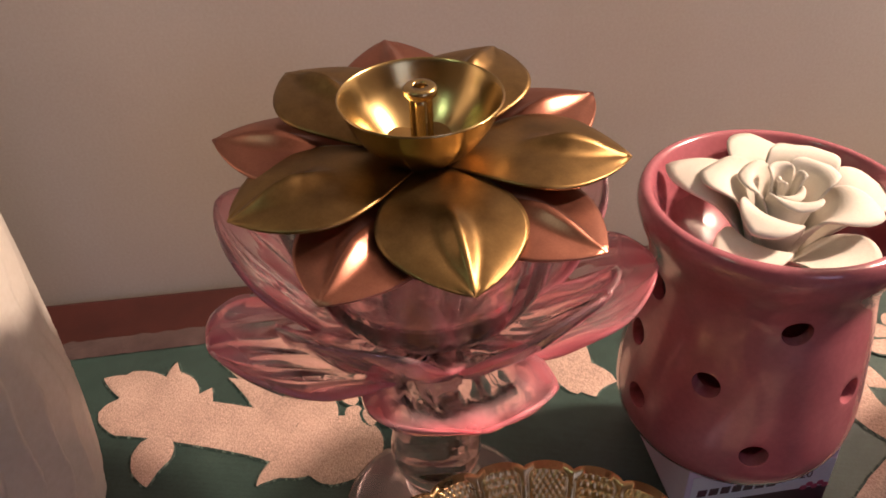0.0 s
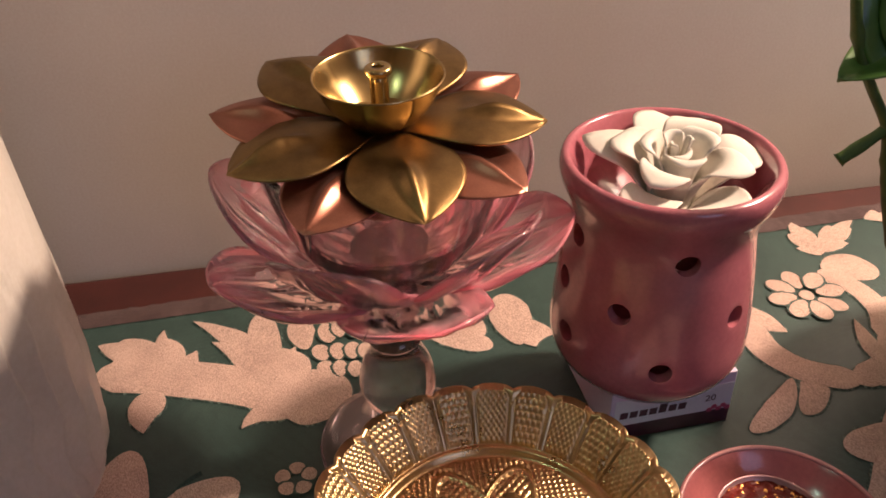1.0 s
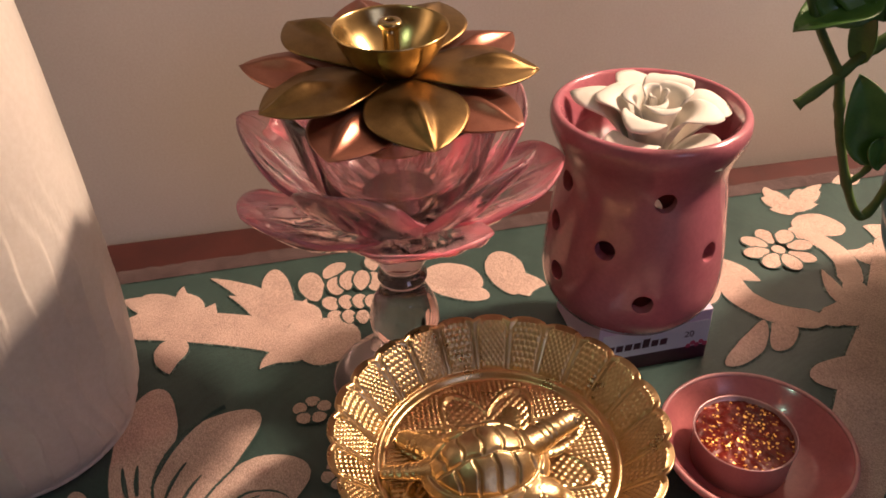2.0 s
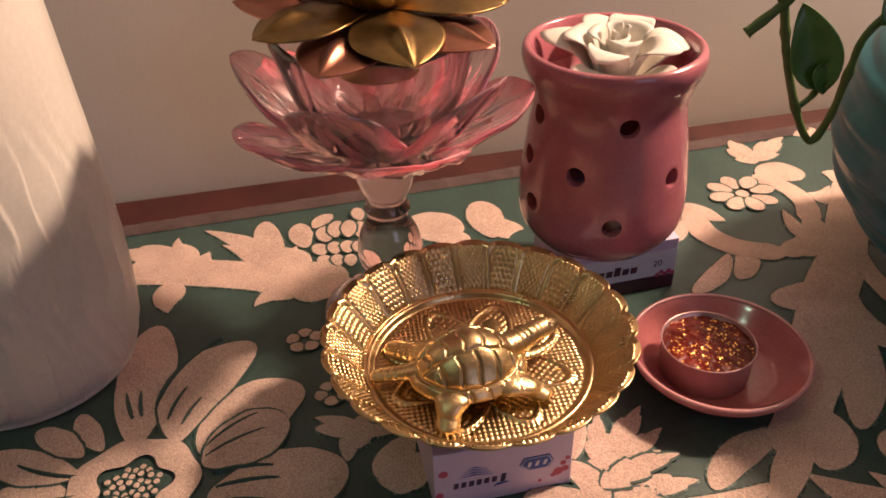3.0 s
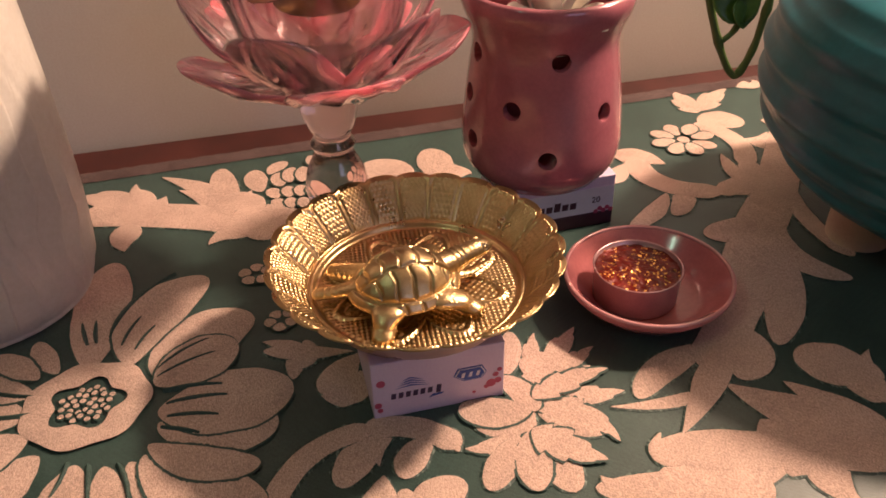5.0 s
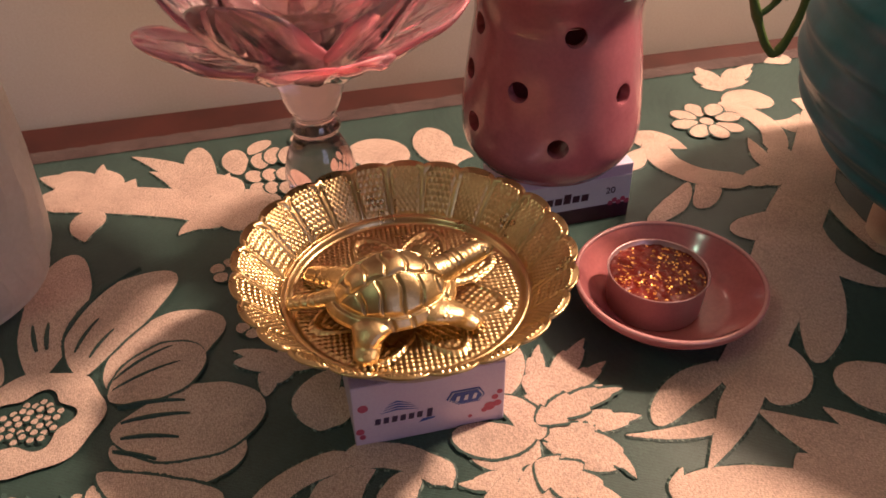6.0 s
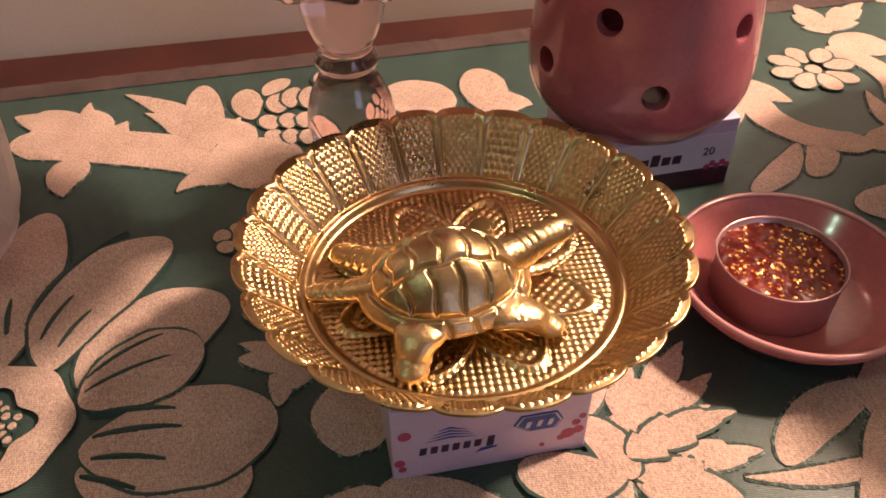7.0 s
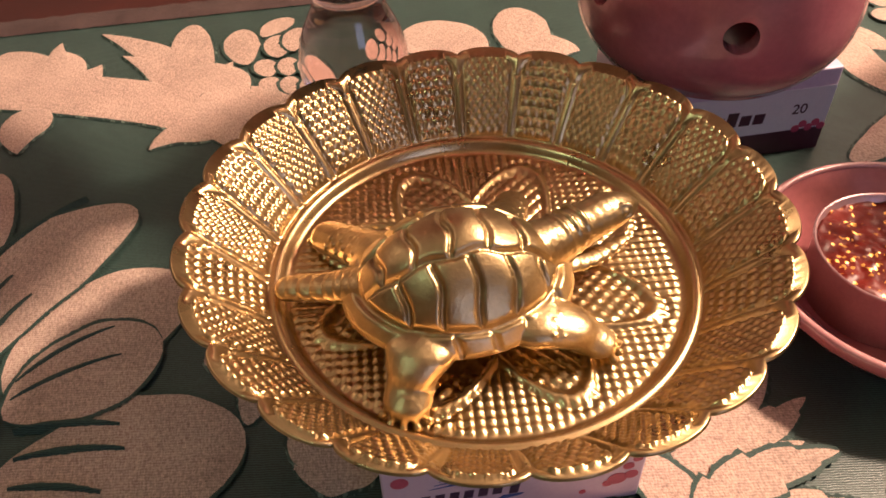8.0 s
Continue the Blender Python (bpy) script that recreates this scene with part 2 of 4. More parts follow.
def sheet(nu, nv, at, thick):
    """A curved plate of some thickness: at(u, v) gives its middle, u and v in 0..1."""
    bm = bmesh.new()
    mid = [[Vector(at(i / nu, j / nv)) for j in range(nv + 1)] for i in range(nu + 1)]
    layers = []
    for sign in (0.5, -0.5):
        grid = []
        for i in range(nu + 1):
            row = []
            for j in range(nv + 1):
                du = mid[min(i + 1, nu)][j] - mid[max(i - 1, 0)][j]
                dv = mid[i][min(j + 1, nv)] - mid[i][max(j - 1, 0)]
                n = du.cross(dv)
                n = n.normalized() if n.length > 1e-12 else Vector((0, 0, 1))
                h = thick(i / nu, j / nv) if callable(thick) else thick
                row.append(bm.verts.new(mid[i][j] + n * h * sign))
            grid.append(row)
        layers.append(grid)
    top, low = layers
    for i in range(nu):
        for j in range(nv):
            bm.faces.new((top[i][j], top[i + 1][j], top[i + 1][j + 1], top[i][j + 1]))
            bm.faces.new((low[i][j], low[i][j + 1], low[i + 1][j + 1], low[i + 1][j]))
    rim = [(i, 0) for i in range(nu)] + [(nu, j) for j in range(nv)] + [(i, nv) for i in range(nu, 0, -1)] + [(0, j) for j in range(nv, 0, -1)]
    for (a, b), (c, d) in zip(rim, rim[1:] + rim[:1]):
        bm.faces.new((top[a][b], low[a][b], low[c][d], top[c][d]))
    bmesh.ops.remove_doubles(bm, verts=bm.verts, dist=1e-6)
    bmesh.ops.recalc_face_normals(bm, faces=bm.faces)
    return bm


# ---- the room ----
ROOM = pose(0, 0.390, 0, 0, 0, 8.3)


def slab(name, x0, x1, y0, y1, z0, z1, material):
    ob = part(name, box(x1 - x0, y1 - y0, z1 - z0, 0, ((x0 + x1) / 2, (y0 + y1) / 2, (z0 + z1) / 2)), material, None, smooth=False)
    ob.matrix_basis = ROOM
    return tagged(ob, kind="structure")


tagged(slab("wall_north", -2.0, 2.3, 0.0, 0.12, -0.75, 1.95, WALL), "smooth beige painted wall behind the table", "wall")
# out-of-view walls and ceiling, kept dark to hold down the bounce
tagged(slab("wall_south", -2.0, 2.3, -3.3, -3.18, -0.75, 1.95, DARKENED_WALL), "unseen room wall darkened to cut bounced light", "wall")
tagged(slab("wall_west", -2.12, -2.0, -3.3, 0.12, -0.75, 1.95, DARKENED_WALL), "unseen room wall darkened to cut bounced light", "wall")
tagged(slab("wall_east", 2.3, 2.42, -3.3, 0.12, -0.75, 1.95, DARKENED_WALL), "unseen room wall darkened to cut bounced light", "wall")
tagged(slab("floor", -2.12, 2.42, -3.3, 0.12, -0.85, -0.75, FLOOR), "brown tiled floor", "floor")
tagged(slab("ceiling", -2.12, 2.42, -3.3, 0.12, 1.95, 2.05, CEILING), "unseen ceiling darkened to cut bounced light", "ceiling")

table = thing("table", ROOM @ pose(0, -0.32, -0.75), "red-brown varnished wooden table against the wall", "table")
part("tabletop", box(1.5, 0.63, 0.04, 0.004, (0, 0, 0.7285)), TIMBER, table, smooth=False)
for lx in (-0.68, 0.68):
    for ly in (-0.26, 0.26):
        part("leg", box(0.06, 0.06, 0.709, 0.004, (lx, ly, 0.3545)), TIMBER, table, smooth=False)

# ---- table runner ----
CLOTH = pose(0.0, 0.3405, 0, 0, 0, 9.6)
runner = thing("table_runner", CLOTH @ pose(0, 0, -0.0015), "green satin table runner with raised blush velvet flowers", "table runner")


def cloth_sheet():
    bm = bmesh.new()
    nx, ny = 150, 70
    rows = []
    for j in range(ny + 1):
        y = -0.60 * j / ny
        row = []
        for i in range(nx + 1):
            x = -0.62 + 1.26 * i / nx
            z = 0.0015 + 0.00008 * noise.noise((x * 9, y * 9, 0.3)) + 0.00005 * noise.noise((x * 40, y * 40, 2.3))
            row.append(bm.verts.new((x, y, z)))
        rows.append(row)
    for a, b in zip(rows, rows[1:]):
        for i in range(nx):
            bm.faces.new((a[i], b[i], b[i + 1], a[i + 1]))
    return bm


part("ground_weave", cloth_sheet(), GROUND_CLOTH, runner)


def hem_strip():
    """The gathered back hem, a row of small pleats."""
    bm = bmesh.new()
    rows = []
    n = 620
    for j, y in enumerate((-0.001, 0.0025, 0.006, 0.0095, 0.0125)):
        row = []
        for i in range(n + 1):
            x = -0.62 + 1.26 * i / n
            pleat = noise.noise((x * 260, 0.4 * j, 7.0)) + 0.5 * noise.noise((x * 620, 0.8 * j, 3.0))
            lift = (0.5, 0.9, 1.0, 0.8, 0.2)[j]
            row.append(bm.verts.new((x, y + (0.0012 * pleat if j == 4 else 0), 0.0014 + lift * (0.0011 + 0.0008 * pleat))))
        rows.append(row)
    for a, b in zip(rows, rows[1:]):
        for i in range(n):
            bm.faces.new((a[i], a[i + 1], b[i + 1], b[i]))
    return bm


part("hem", hem_strip(), HEM_CLOTH, runner, "gathered mauve hem")
INTO_CLOTH = (CLOTH @ pose(0, 0, -0.0015)).inverted()
laid = [0]


def half_width(kind, s):
    if kind == "petal":
        return math.sin(math.pi * s ** 1.2) ** 0.5 if 0 < s < 1 else 0.0
    if kind == "band":
        return min(1.0, (s * 9) ** 0.5, ((1 - s) * 9) ** 0.5) if 0 < s < 1 else 0.0
    if kind == "slit":
        return math.sin(math.pi * s) ** 0.8 * (1 - 0.4 * s) if 0 < s < 1 else 0.0
    return (math.sin(math.pi * s ** 0.75) ** 0.85) * (1.05 - 0.25 * s) if 0 < s < 1 else 0.0


def motif(kind, bx, by, tx, ty, width, bend=0.0, lobes=0, apart=False):
    """One velvet shape from its base to its tip, arched by bend, its outline cut into lobes.
    Shapes run together into one leaf unless they lie apart, when each keeps its green outline."""
    base, tip = (INTO_CLOTH @ Vector((x, y, 0)) for x, y in ((bx, by), (tx, ty)))
    base.z = tip.z = 0.0
    along = tip - base
    across = Vector((-along.y, along.x, 0))
    laid[0] += 1
    seed = laid[0] * 1.7
    lift = 0.00325 if kind == "slit" else 0.00210 + 0.00020 * (laid[0] % 5) if apart else 0.00200 + 0.00004 * (laid[0] % 8)
    hem_z = lift - 0.00003 if apart else 0.00175 + 0.00001 * (laid[0] % 9)
    n, m = max(18, min(90, int(along.length / 0.0007))), 8
    bm = bmesh.new()
    rows = []
    for i in range(n + 1):
        s = i / n
        mid = base + along * s + across * bend * 4 * s * (1 - s) * 0.5
        slope = (along + across * bend * 2 * (1 - 2 * s)).normalized()
        side = Vector((-slope.y, slope.x, 0))
        w = 0.5 * width * half_width(kind, s)
        row = []
        for j in range(-1, m + 2):
            q = max(-1.0, min(1.0, 2 * j / m - 1))
            outer = abs(q) > 0.9
            cut = 1.0
            if lobes:
                tooth = ((lobes + 0.5) * s + (0.35 if q > 0 else 0.0)) % 1.0
                cut = 1.08 - 0.36 * abs(q) ** 3 * (1 - tooth) ** 1.5
            fray = 0.00028 * noise.noise((seed, s * n * 0.45, 3 * q)) + 0.00018 * noise.noise((seed, s * n * 1.3, 5 * q)) if outer and kind != "slit" else 0.0
            jag = 1 + 0.08 * noise.noise((seed, s * 5, q)) * outer
            border = 0.0 if 0 <= j <= m else math.copysign((0.0013 if apart else 0.0011) + 0.0007 * noise.noise((seed, s * n * 0.6, q)), q)
            p = mid + side * (w * q * jag * cut + math.copysign(fray, q) + border)
            rise = (1 - abs(q) ** 6) * min(1.0, 10 * s + 0.05, 10 * (1 - s) + 0.05)
            pile = (0.00004 if apart else 0.00009) * noise.noise((p.x * 900, p.y * 900, 0.0))
            row.append(bm.verts.new((p.x, p.y, hem_z if border else lift + (0.00011 if apart else 0.00028) * rise + pile)))
        rows.append(row)
    for a, b in zip(rows, rows[1:]):
        for j in range(m + 2):
            f = bm.faces.new((a[j], b[j], b[j + 1], a[j + 1]))
            f.material_index = int(j in (0, m + 1))
    bmesh.ops.recalc_face_normals(bm, faces=bm.faces)
    if bm.faces[len(bm.faces) // 2].normal.z < 0:
        bmesh.ops.reverse_faces(bm, faces=bm.faces[:])
    ob = part({"slit": "stitch", "band": "scroll"}.get(kind, kind), bm, SLIT_CLOTH if kind == "slit" else MOTIF_CLOTH, runner)
    ob.data.materials.append(SLIT_CLOTH if apart or kind == "slit" else EDGE_CLOTH)
    return ob


def rosette(x, y, n, r, turn):
    for k in range(n):
        a = radians(turn + 360 * k / n)
        motif("petal", x + 0.28 * r * math.cos(a), y + 0.28 * r * math.sin(a), x + 1.05 * r * math.cos(a), y + 1.05 * r * math.sin(a), 1.25 * math.pi * r / n, apart=True)
    if n > 5:
        motif("petal", x - 0.2 * r, y, x + 0.2 * r, y, 0.4 * r)


def bloom_heart(x, y):
    """A wavy ring round a patch of seeds."""
    n, m = 90, 6
    bm = bmesh.new()
    rings = []
    c = INTO_CLOTH @ Vector((x, y, 0))
    for j in range(m + 1):
        ring = []
        for i in range(n):
            a = 2 * math.pi * i / n
            outer = 0.0272 + 0.0009 * math.cos(7 * a + 0.5)
            inner = 0.0150 + 0.0022 * math.cos(5 * a)
            q = j / m
            r = inner + (outer - inner) * q
            ring.append(bm.verts.new((c.x + r * math.cos(a), c.y + 0.95 * r * math.sin(a), 0.0030 + 0.0004 * (1 - abs(2 * q - 1) ** 4))))
        rings.append(ring)
    for a, b in zip(rings, rings[1:]):
        for i in range(n):
            bm.faces.new((a[i], b[i], b[(i + 1) % n], a[(i + 1) % n]))
    part("bloom_ring", bm, MOTIF_CLOTH, runner)
    for k in range(34):
        r = 0.0120 * math.sqrt((k + 0.5) / 34)
        a = 2.39996 * k
        px, py = x + r * math.cos(a), y + 0.9 * r * math.sin(a)
        motif("petal", px - 0.0012, py - 0.0005, px + 0.0013, py + 0.0007, 0.0026, apart=True)


# large bloom beside the white vase
motif("petal", -0.1315, 0.1400, -0.1470, 0.1633, 0.0103, 0.06, 0, True)
motif("petal", -0.1176, 0.1401, -0.1245, 0.2237, 0.0277, 0.02, 0, True)
motif("petal", -0.0995, 0.1412, -0.0722, 0.2034, 0.0319, 0.32, 0, True)
motif("petal", -0.0858, 0.1259, -0.0521, 0.1501, 0.0289, 0.12, 0, True)
motif("petal", -0.0868, 0.1323, -0.0458, 0.1680, 0.0341, 0.30, 0, True)
motif("petal", -0.0813, 0.1032, -0.0304, 0.0981, 0.0301, -0.05, 0, True)
motif("petal", -0.0824, 0.1104, -0.0257, 0.1212, 0.0374, -0.09, 0, True)
motif("petal", -0.0838, 0.0865, -0.0324, 0.0567, 0.0274, -0.18, 0, True)
motif("petal", -0.0828, 0.0919, -0.0364, 0.0770, 0.0163, -0.20, 0, True)
motif("petal", -0.0893, 0.0841, -0.0570, 0.0459, 0.0179, -0.05, 0, True)
motif("petal", -0.0989, 0.0830, -0.0880, 0.0496, 0.0148, -0.02, 0, True)
motif("petal", -0.1106, 0.0850, -0.1135, 0.0527, 0.0185, 0.02, 0, True)
motif("petal", -0.1260, 0.0911, -0.1414, 0.0613, 0.0218, -0.14, 0, True)
motif("petal", -0.1331, 0.1007, -0.1620, 0.0815, 0.0234, -0.11, 0, True)
motif("petal", -0.1375, 0.1150, -0.1731, 0.1128, 0.0215, -0.09, 0, True)
motif("petal", -0.1385, 0.1276, -0.1809, 0.1418, 0.0181, 0.06, 0, True)
motif("petal", -0.1391, 0.1372, -0.1637, 0.1549, 0.0126, -0.04, 0, True)
bloom_heart(-0.1140, 0.1190)
# slits at the petal bases
motif("slit", -0.0869, 0.1373, -0.0663, 0.1554, 0.0015, 0.15, 0)
motif("slit", -0.0863, 0.1317, -0.0618, 0.1458, 0.0014, 0.12, 0)
motif("slit", -0.0824, 0.1229, -0.0566, 0.1242, 0.0016, 0.1, 0)
motif("slit", -0.0794, 0.1148, -0.0536, 0.1173, 0.0016, 0.1, 0)
motif("slit", -0.0780, 0.1071, -0.0561, 0.1058, 0.0015, 0.1, 0)
motif("slit", -0.0796, 0.1015, -0.0628, 0.0963, 0.0014, 0.05, 0)
motif("slit", -0.1224, 0.1574, -0.1288, 0.1742, 0.0014, 0.05, 0)
motif("slit", -0.1186, 0.1584, -0.1225, 0.1752, 0.0014, 0.05, 0)
motif("slit", -0.1065, 0.1551, -0.1013, 0.1757, 0.0014, 0.1, 0)
motif("slit", -0.0996, 0.1514, -0.0932, 0.1682, 0.0012, 0.1, 0)
motif("slit", -0.1132, 0.1648, -0.0900, 0.2099, 0.0011, 0.2, 0)
motif("slit", -0.1351, 0.1160, -0.1557, 0.1160, 0.0014, 0.1, 0)
motif("slit", -0.1374, 0.1262, -0.1657, 0.1352, 0.0014, 0.1, 0)
motif("slit", -0.1138, 0.0866, -0.1163, 0.0698, 0.0014, 0.1, 0)
motif("slit", -0.1054, 0.0847, -0.1015, 0.0666, 0.0014, 0, 0)
motif("slit", -0.0937, 0.0837, -0.0860, 0.0656, 0.0014, 0.1, 0)
# branch along the back edge
motif("band", -0.1551, 0.2748, -0.0434, 0.2490, 0.0250, 0.09, 0)
motif("leaf", -0.1090, 0.2623, -0.1600, 0.2960, 0.0400, -0.16, 3)
motif("leaf", -0.1201, 0.2614, -0.1210, 0.2340, 0.0180, -0.25, 0)
motif("leaf", -0.1134, 0.2791, -0.1285, 0.3065, 0.0121, 0.28, 0)
motif("leaf", -0.0645, 0.2722, -0.1143, 0.3130, 0.0155, -0.11, 0)
motif("leaf", -0.0670, 0.2626, -0.1015, 0.2958, 0.0142, -0.16, 0)
motif("petal", -0.0653, 0.2623, -0.0784, 0.3187, 0.0176, 0.05, 0)
motif("leaf", -0.0515, 0.2501, -0.0571, 0.2896, 0.0197, 0.30, 0)
motif("petal", -0.0678, 0.2542, -0.0273, 0.2486, 0.0371, 0.12, 0)
motif("leaf", -0.0495, 0.2440, -0.0763, 0.2345, 0.0165, -0.45, 0)
motif("leaf", -0.1307, 0.2752, -0.1520, 0.2682, 0.0266, -0.12, 0)
motif("petal", -0.0537, 0.2595, -0.0773, 0.2677, 0.0299, -0.77, 0)
# cone of scales
motif("petal", -0.0510, 0.2870, -0.0570, 0.3140, 0.0140, 0.1, 0, True)
motif("petal", -0.0480, 0.3070, -0.0370, 0.3210, 0.0100, 0.2, 0, True)
motif("petal", -0.0400, 0.2910, -0.0420, 0.3080, 0.0110, 0, 0, True)
motif("petal", -0.0340, 0.2950, -0.0330, 0.3130, 0.0090, 0.2, 0, True)
motif("petal", -0.0270, 0.2940, -0.0270, 0.3130, 0.0090, 0, 0, True)
motif("petal", -0.0190, 0.2940, -0.0210, 0.3120, 0.0090, 0, 0, True)
motif("petal", -0.0410, 0.2780, -0.0460, 0.2900, 0.0090, 0, 0, True)
motif("petal", -0.0340, 0.2780, -0.0360, 0.2910, 0.0080, 0, 0, True)
motif("petal", -0.0270, 0.2780, -0.0280, 0.2910, 0.0080, 0, 0, True)
motif("petal", -0.0200, 0.2770, -0.0210, 0.2900, 0.0080, 0, 0, True)
motif("petal", -0.0390, 0.2680, -0.0420, 0.2780, 0.0080, 0, 0, True)
motif("petal", -0.0320, 0.2660, -0.0340, 0.2780, 0.0070, 0, 0, True)
motif("petal", -0.0250, 0.2650, -0.0260, 0.2770, 0.0070, 0, 0, True)
motif("petal", -0.0200, 0.3120, -0.0230, 0.3270, 0.0080, 0, 0, True)
motif("petal", -0.0090, 0.2980, -0.0120, 0.3170, 0.0090, 0, 0, True)
# leaves behind the glass foot and the burner
motif("petal", 0.0398, 0.2910, 0.0075, 0.3027, 0.0251, -0.41, 0)
motif("petal", 0.0584, 0.2842, 0.0528, 0.3264, 0.0225, -0.03, 0)
motif("leaf", 0.0554, 0.2888, 0.0770, 0.2914, 0.0236, 0.34, 0)
motif("petal", 0.0033, 0.3048, 0.0443, 0.2834, 0.0169, -0.02, 0)
# small flowers on the green ground
rosette(-0.0480, 0.2040, 5, 0.0090, 20)
rosette(-0.0330, 0.1650, 5, 0.0080, 50)
motif("leaf", -0.0190, 0.1330, -0.0410, 0.1500, 0.0110, -0.25, 0)
motif("petal", -0.0210, 0.1490, -0.0230, 0.1300, 0.0110, 0.2, 0)
motif("leaf", -0.0110, 0.1110, 0.0050, 0.1370, 0.0170, 0.1, 0)
motif("leaf", 0.0020, 0.1190, -0.0130, 0.1110, 0.0120, 0.1, 0)
# small blossom near the teal pot
rosette(0.2190, 0.3150, 8, 0.0210, 10)
# leaf pair, arm and scroll near the teal pot
motif("leaf", 0.2414, 0.3508, 0.2367, 0.3865, 0.0208, -0.01, 2)
motif("leaf", 0.2458, 0.3537, 0.2756, 0.3855, 0.0188, 0.12, 2)
motif("petal", 0.2370, 0.3355, 0.2624, 0.3266, 0.0267, 0.55, 0)
motif("band", 0.2336, 0.3360, 0.2444, 0.2760, 0.0136, 0.43, 0)
motif("band", 0.2482, 0.2842, 0.2146, 0.2499, 0.0133, 0.45, 0)
motif("band", 0.2211, 0.2503, 0.1793, 0.2972, 0.0164, 0.51, 0)
motif("leaf", 0.1684, 0.3018, 0.1976, 0.2856, 0.0211, 0.17, 0)
motif("petal", 0.1989, 0.2642, 0.1838, 0.2289, 0.0135, 0.23, 0)
motif("petal", 0.1871, 0.2524, 0.1558, 0.2197, 0.0120, 0.15, 0)
motif("petal", 0.2207, 0.2583, 0.2441, 0.2591, 0.0214, -0.37, 0)
motif("leaf", 0.2358, 0.2589, 0.2360, 0.2935, 0.0106, 0.03, 0)
motif("leaf", 0.1602, 0.2669, 0.1771, 0.2900, 0.0133, 0.16, 0)
motif("petal", 0.2950, 0.3826, 0.2909, 0.3954, 0.0201, -0.15, 0)
# trunk with leaves between pot and saucer
motif("band", 0.2962, 0.3250, 0.2361, 0.2241, 0.0242, 0.02, 0)
motif("leaf", 0.2889, 0.3094, 0.2574, 0.3108, 0.0268, 0.38, 0)
motif("leaf", 0.2921, 0.3205, 0.2793, 0.3345, 0.0194, -0.23, 0)
motif("band", 0.2535, 0.2483, 0.1939, 0.1609, 0.0264, -0.03, 0)
motif("petal", 0.2447, 0.2180, 0.1936, 0.2088, 0.0239, 0.12, 0)
motif("petal", 0.2295, 0.2027, 0.1951, 0.1179, 0.0198, 0.10, 0)
motif("band", 0.2134, 0.1806, 0.1566, 0.1066, 0.0216, 0.02, 0)
motif("petal", 0.1758, 0.1362, 0.1685, 0.0996, 0.0207, 0.50, 0)
motif("leaf", 0.1736, 0.1240, 0.1339, 0.0710, 0.0153, 0.03, 0)
motif("petal", 0.1682, 0.1206, 0.1221, 0.0930, 0.0150, -0.23, 0)
motif("leaf", 0.1563, 0.0936, 0.1091, 0.0899, 0.0074, 0.11, 0)
motif("petal", 0.2401, 0.2139, 0.2536, 0.1606, 0.0168, -0.56, 0)
motif("band", 0.2606, 0.2554, 0.2638, 0.1784, 0.0112, -0.17, 0)
motif("leaf", 0.2767, 0.2713, 0.2939, 0.2284, 0.0136, -0.24, 0)
motif("petal", 0.2093, 0.1890, 0.1790, 0.1401, 0.0146, -0.16, 0)
# island beside the pot
motif("petal", 0.2316, 0.0915, 0.1987, 0.1104, 0.0271, -0.05, 0)
motif("leaf", 0.2268, 0.0763, 0.2341, 0.1097, 0.0118, 0.30, 0)
motif("leaf", 0.2286, 0.0795, 0.2109, 0.0923, 0.0141, -0.08, 0)
# spray under the saucer
motif("leaf", 0.0797, 0.1062, 0.0859, 0.1404, 0.0116, 0.08, 3)
motif("leaf", 0.0804, 0.1061, 0.1056, 0.1420, 0.0156, 0.02, 3)
motif("leaf", 0.0809, 0.1061, 0.1113, 0.1280, 0.0131, -0.01, 3, True)
motif("leaf", 0.0813, 0.1082, 0.1069, 0.1153, 0.0105, -0.04, 2)
motif("petal", 0.0645, 0.1111, 0.0743, 0.1427, 0.0099, -0.18, 0)
motif("petal", 0.0638, 0.1130, 0.0771, 0.0905, 0.0121, 0.23, 0, True)
motif("leaf", 0.0772, 0.0980, 0.1139, 0.1121, 0.0127, 0.10, 3, True)
motif("leaf", 0.0766, 0.0954, 0.1177, 0.0985, 0.0161, 0.00, 3)
motif("leaf", 0.0762, 0.0934, 0.1079, 0.0705, 0.0144, 0.37, 3, True)
motif("petal", 0.0781, 0.0904, 0.1033, 0.0761, 0.0089, -0.11, 0)
motif("petal", 0.0761, 0.0927, 0.0453, 0.0973, 0.0166, 0.19, 0, True)
motif("petal", 0.0735, 0.0850, 0.0508, 0.0879, 0.0094, 0.28, 0)
motif("leaf", 0.0719, 0.0794, 0.0451, 0.0747, 0.0117, 0.19, 2, True)
motif("petal", 0.0713, 0.0789, 0.0518, 0.0528, 0.0135, -0.08, 0)
motif("petal", 0.0720, 0.0800, 0.0700, 0.0501, 0.0142, 0.02, 0, True)
motif("petal", 0.0731, 0.0806, 0.0843, 0.0483, 0.0159, 0.10, 0)
motif("leaf", 0.0737, 0.0811, 0.1006, 0.0617, 0.0173, -0.10, 3, True)
motif("leaf", 0.0704, 0.0721, 0.0768, 0.0913, 0.0069, 0.07, 0)
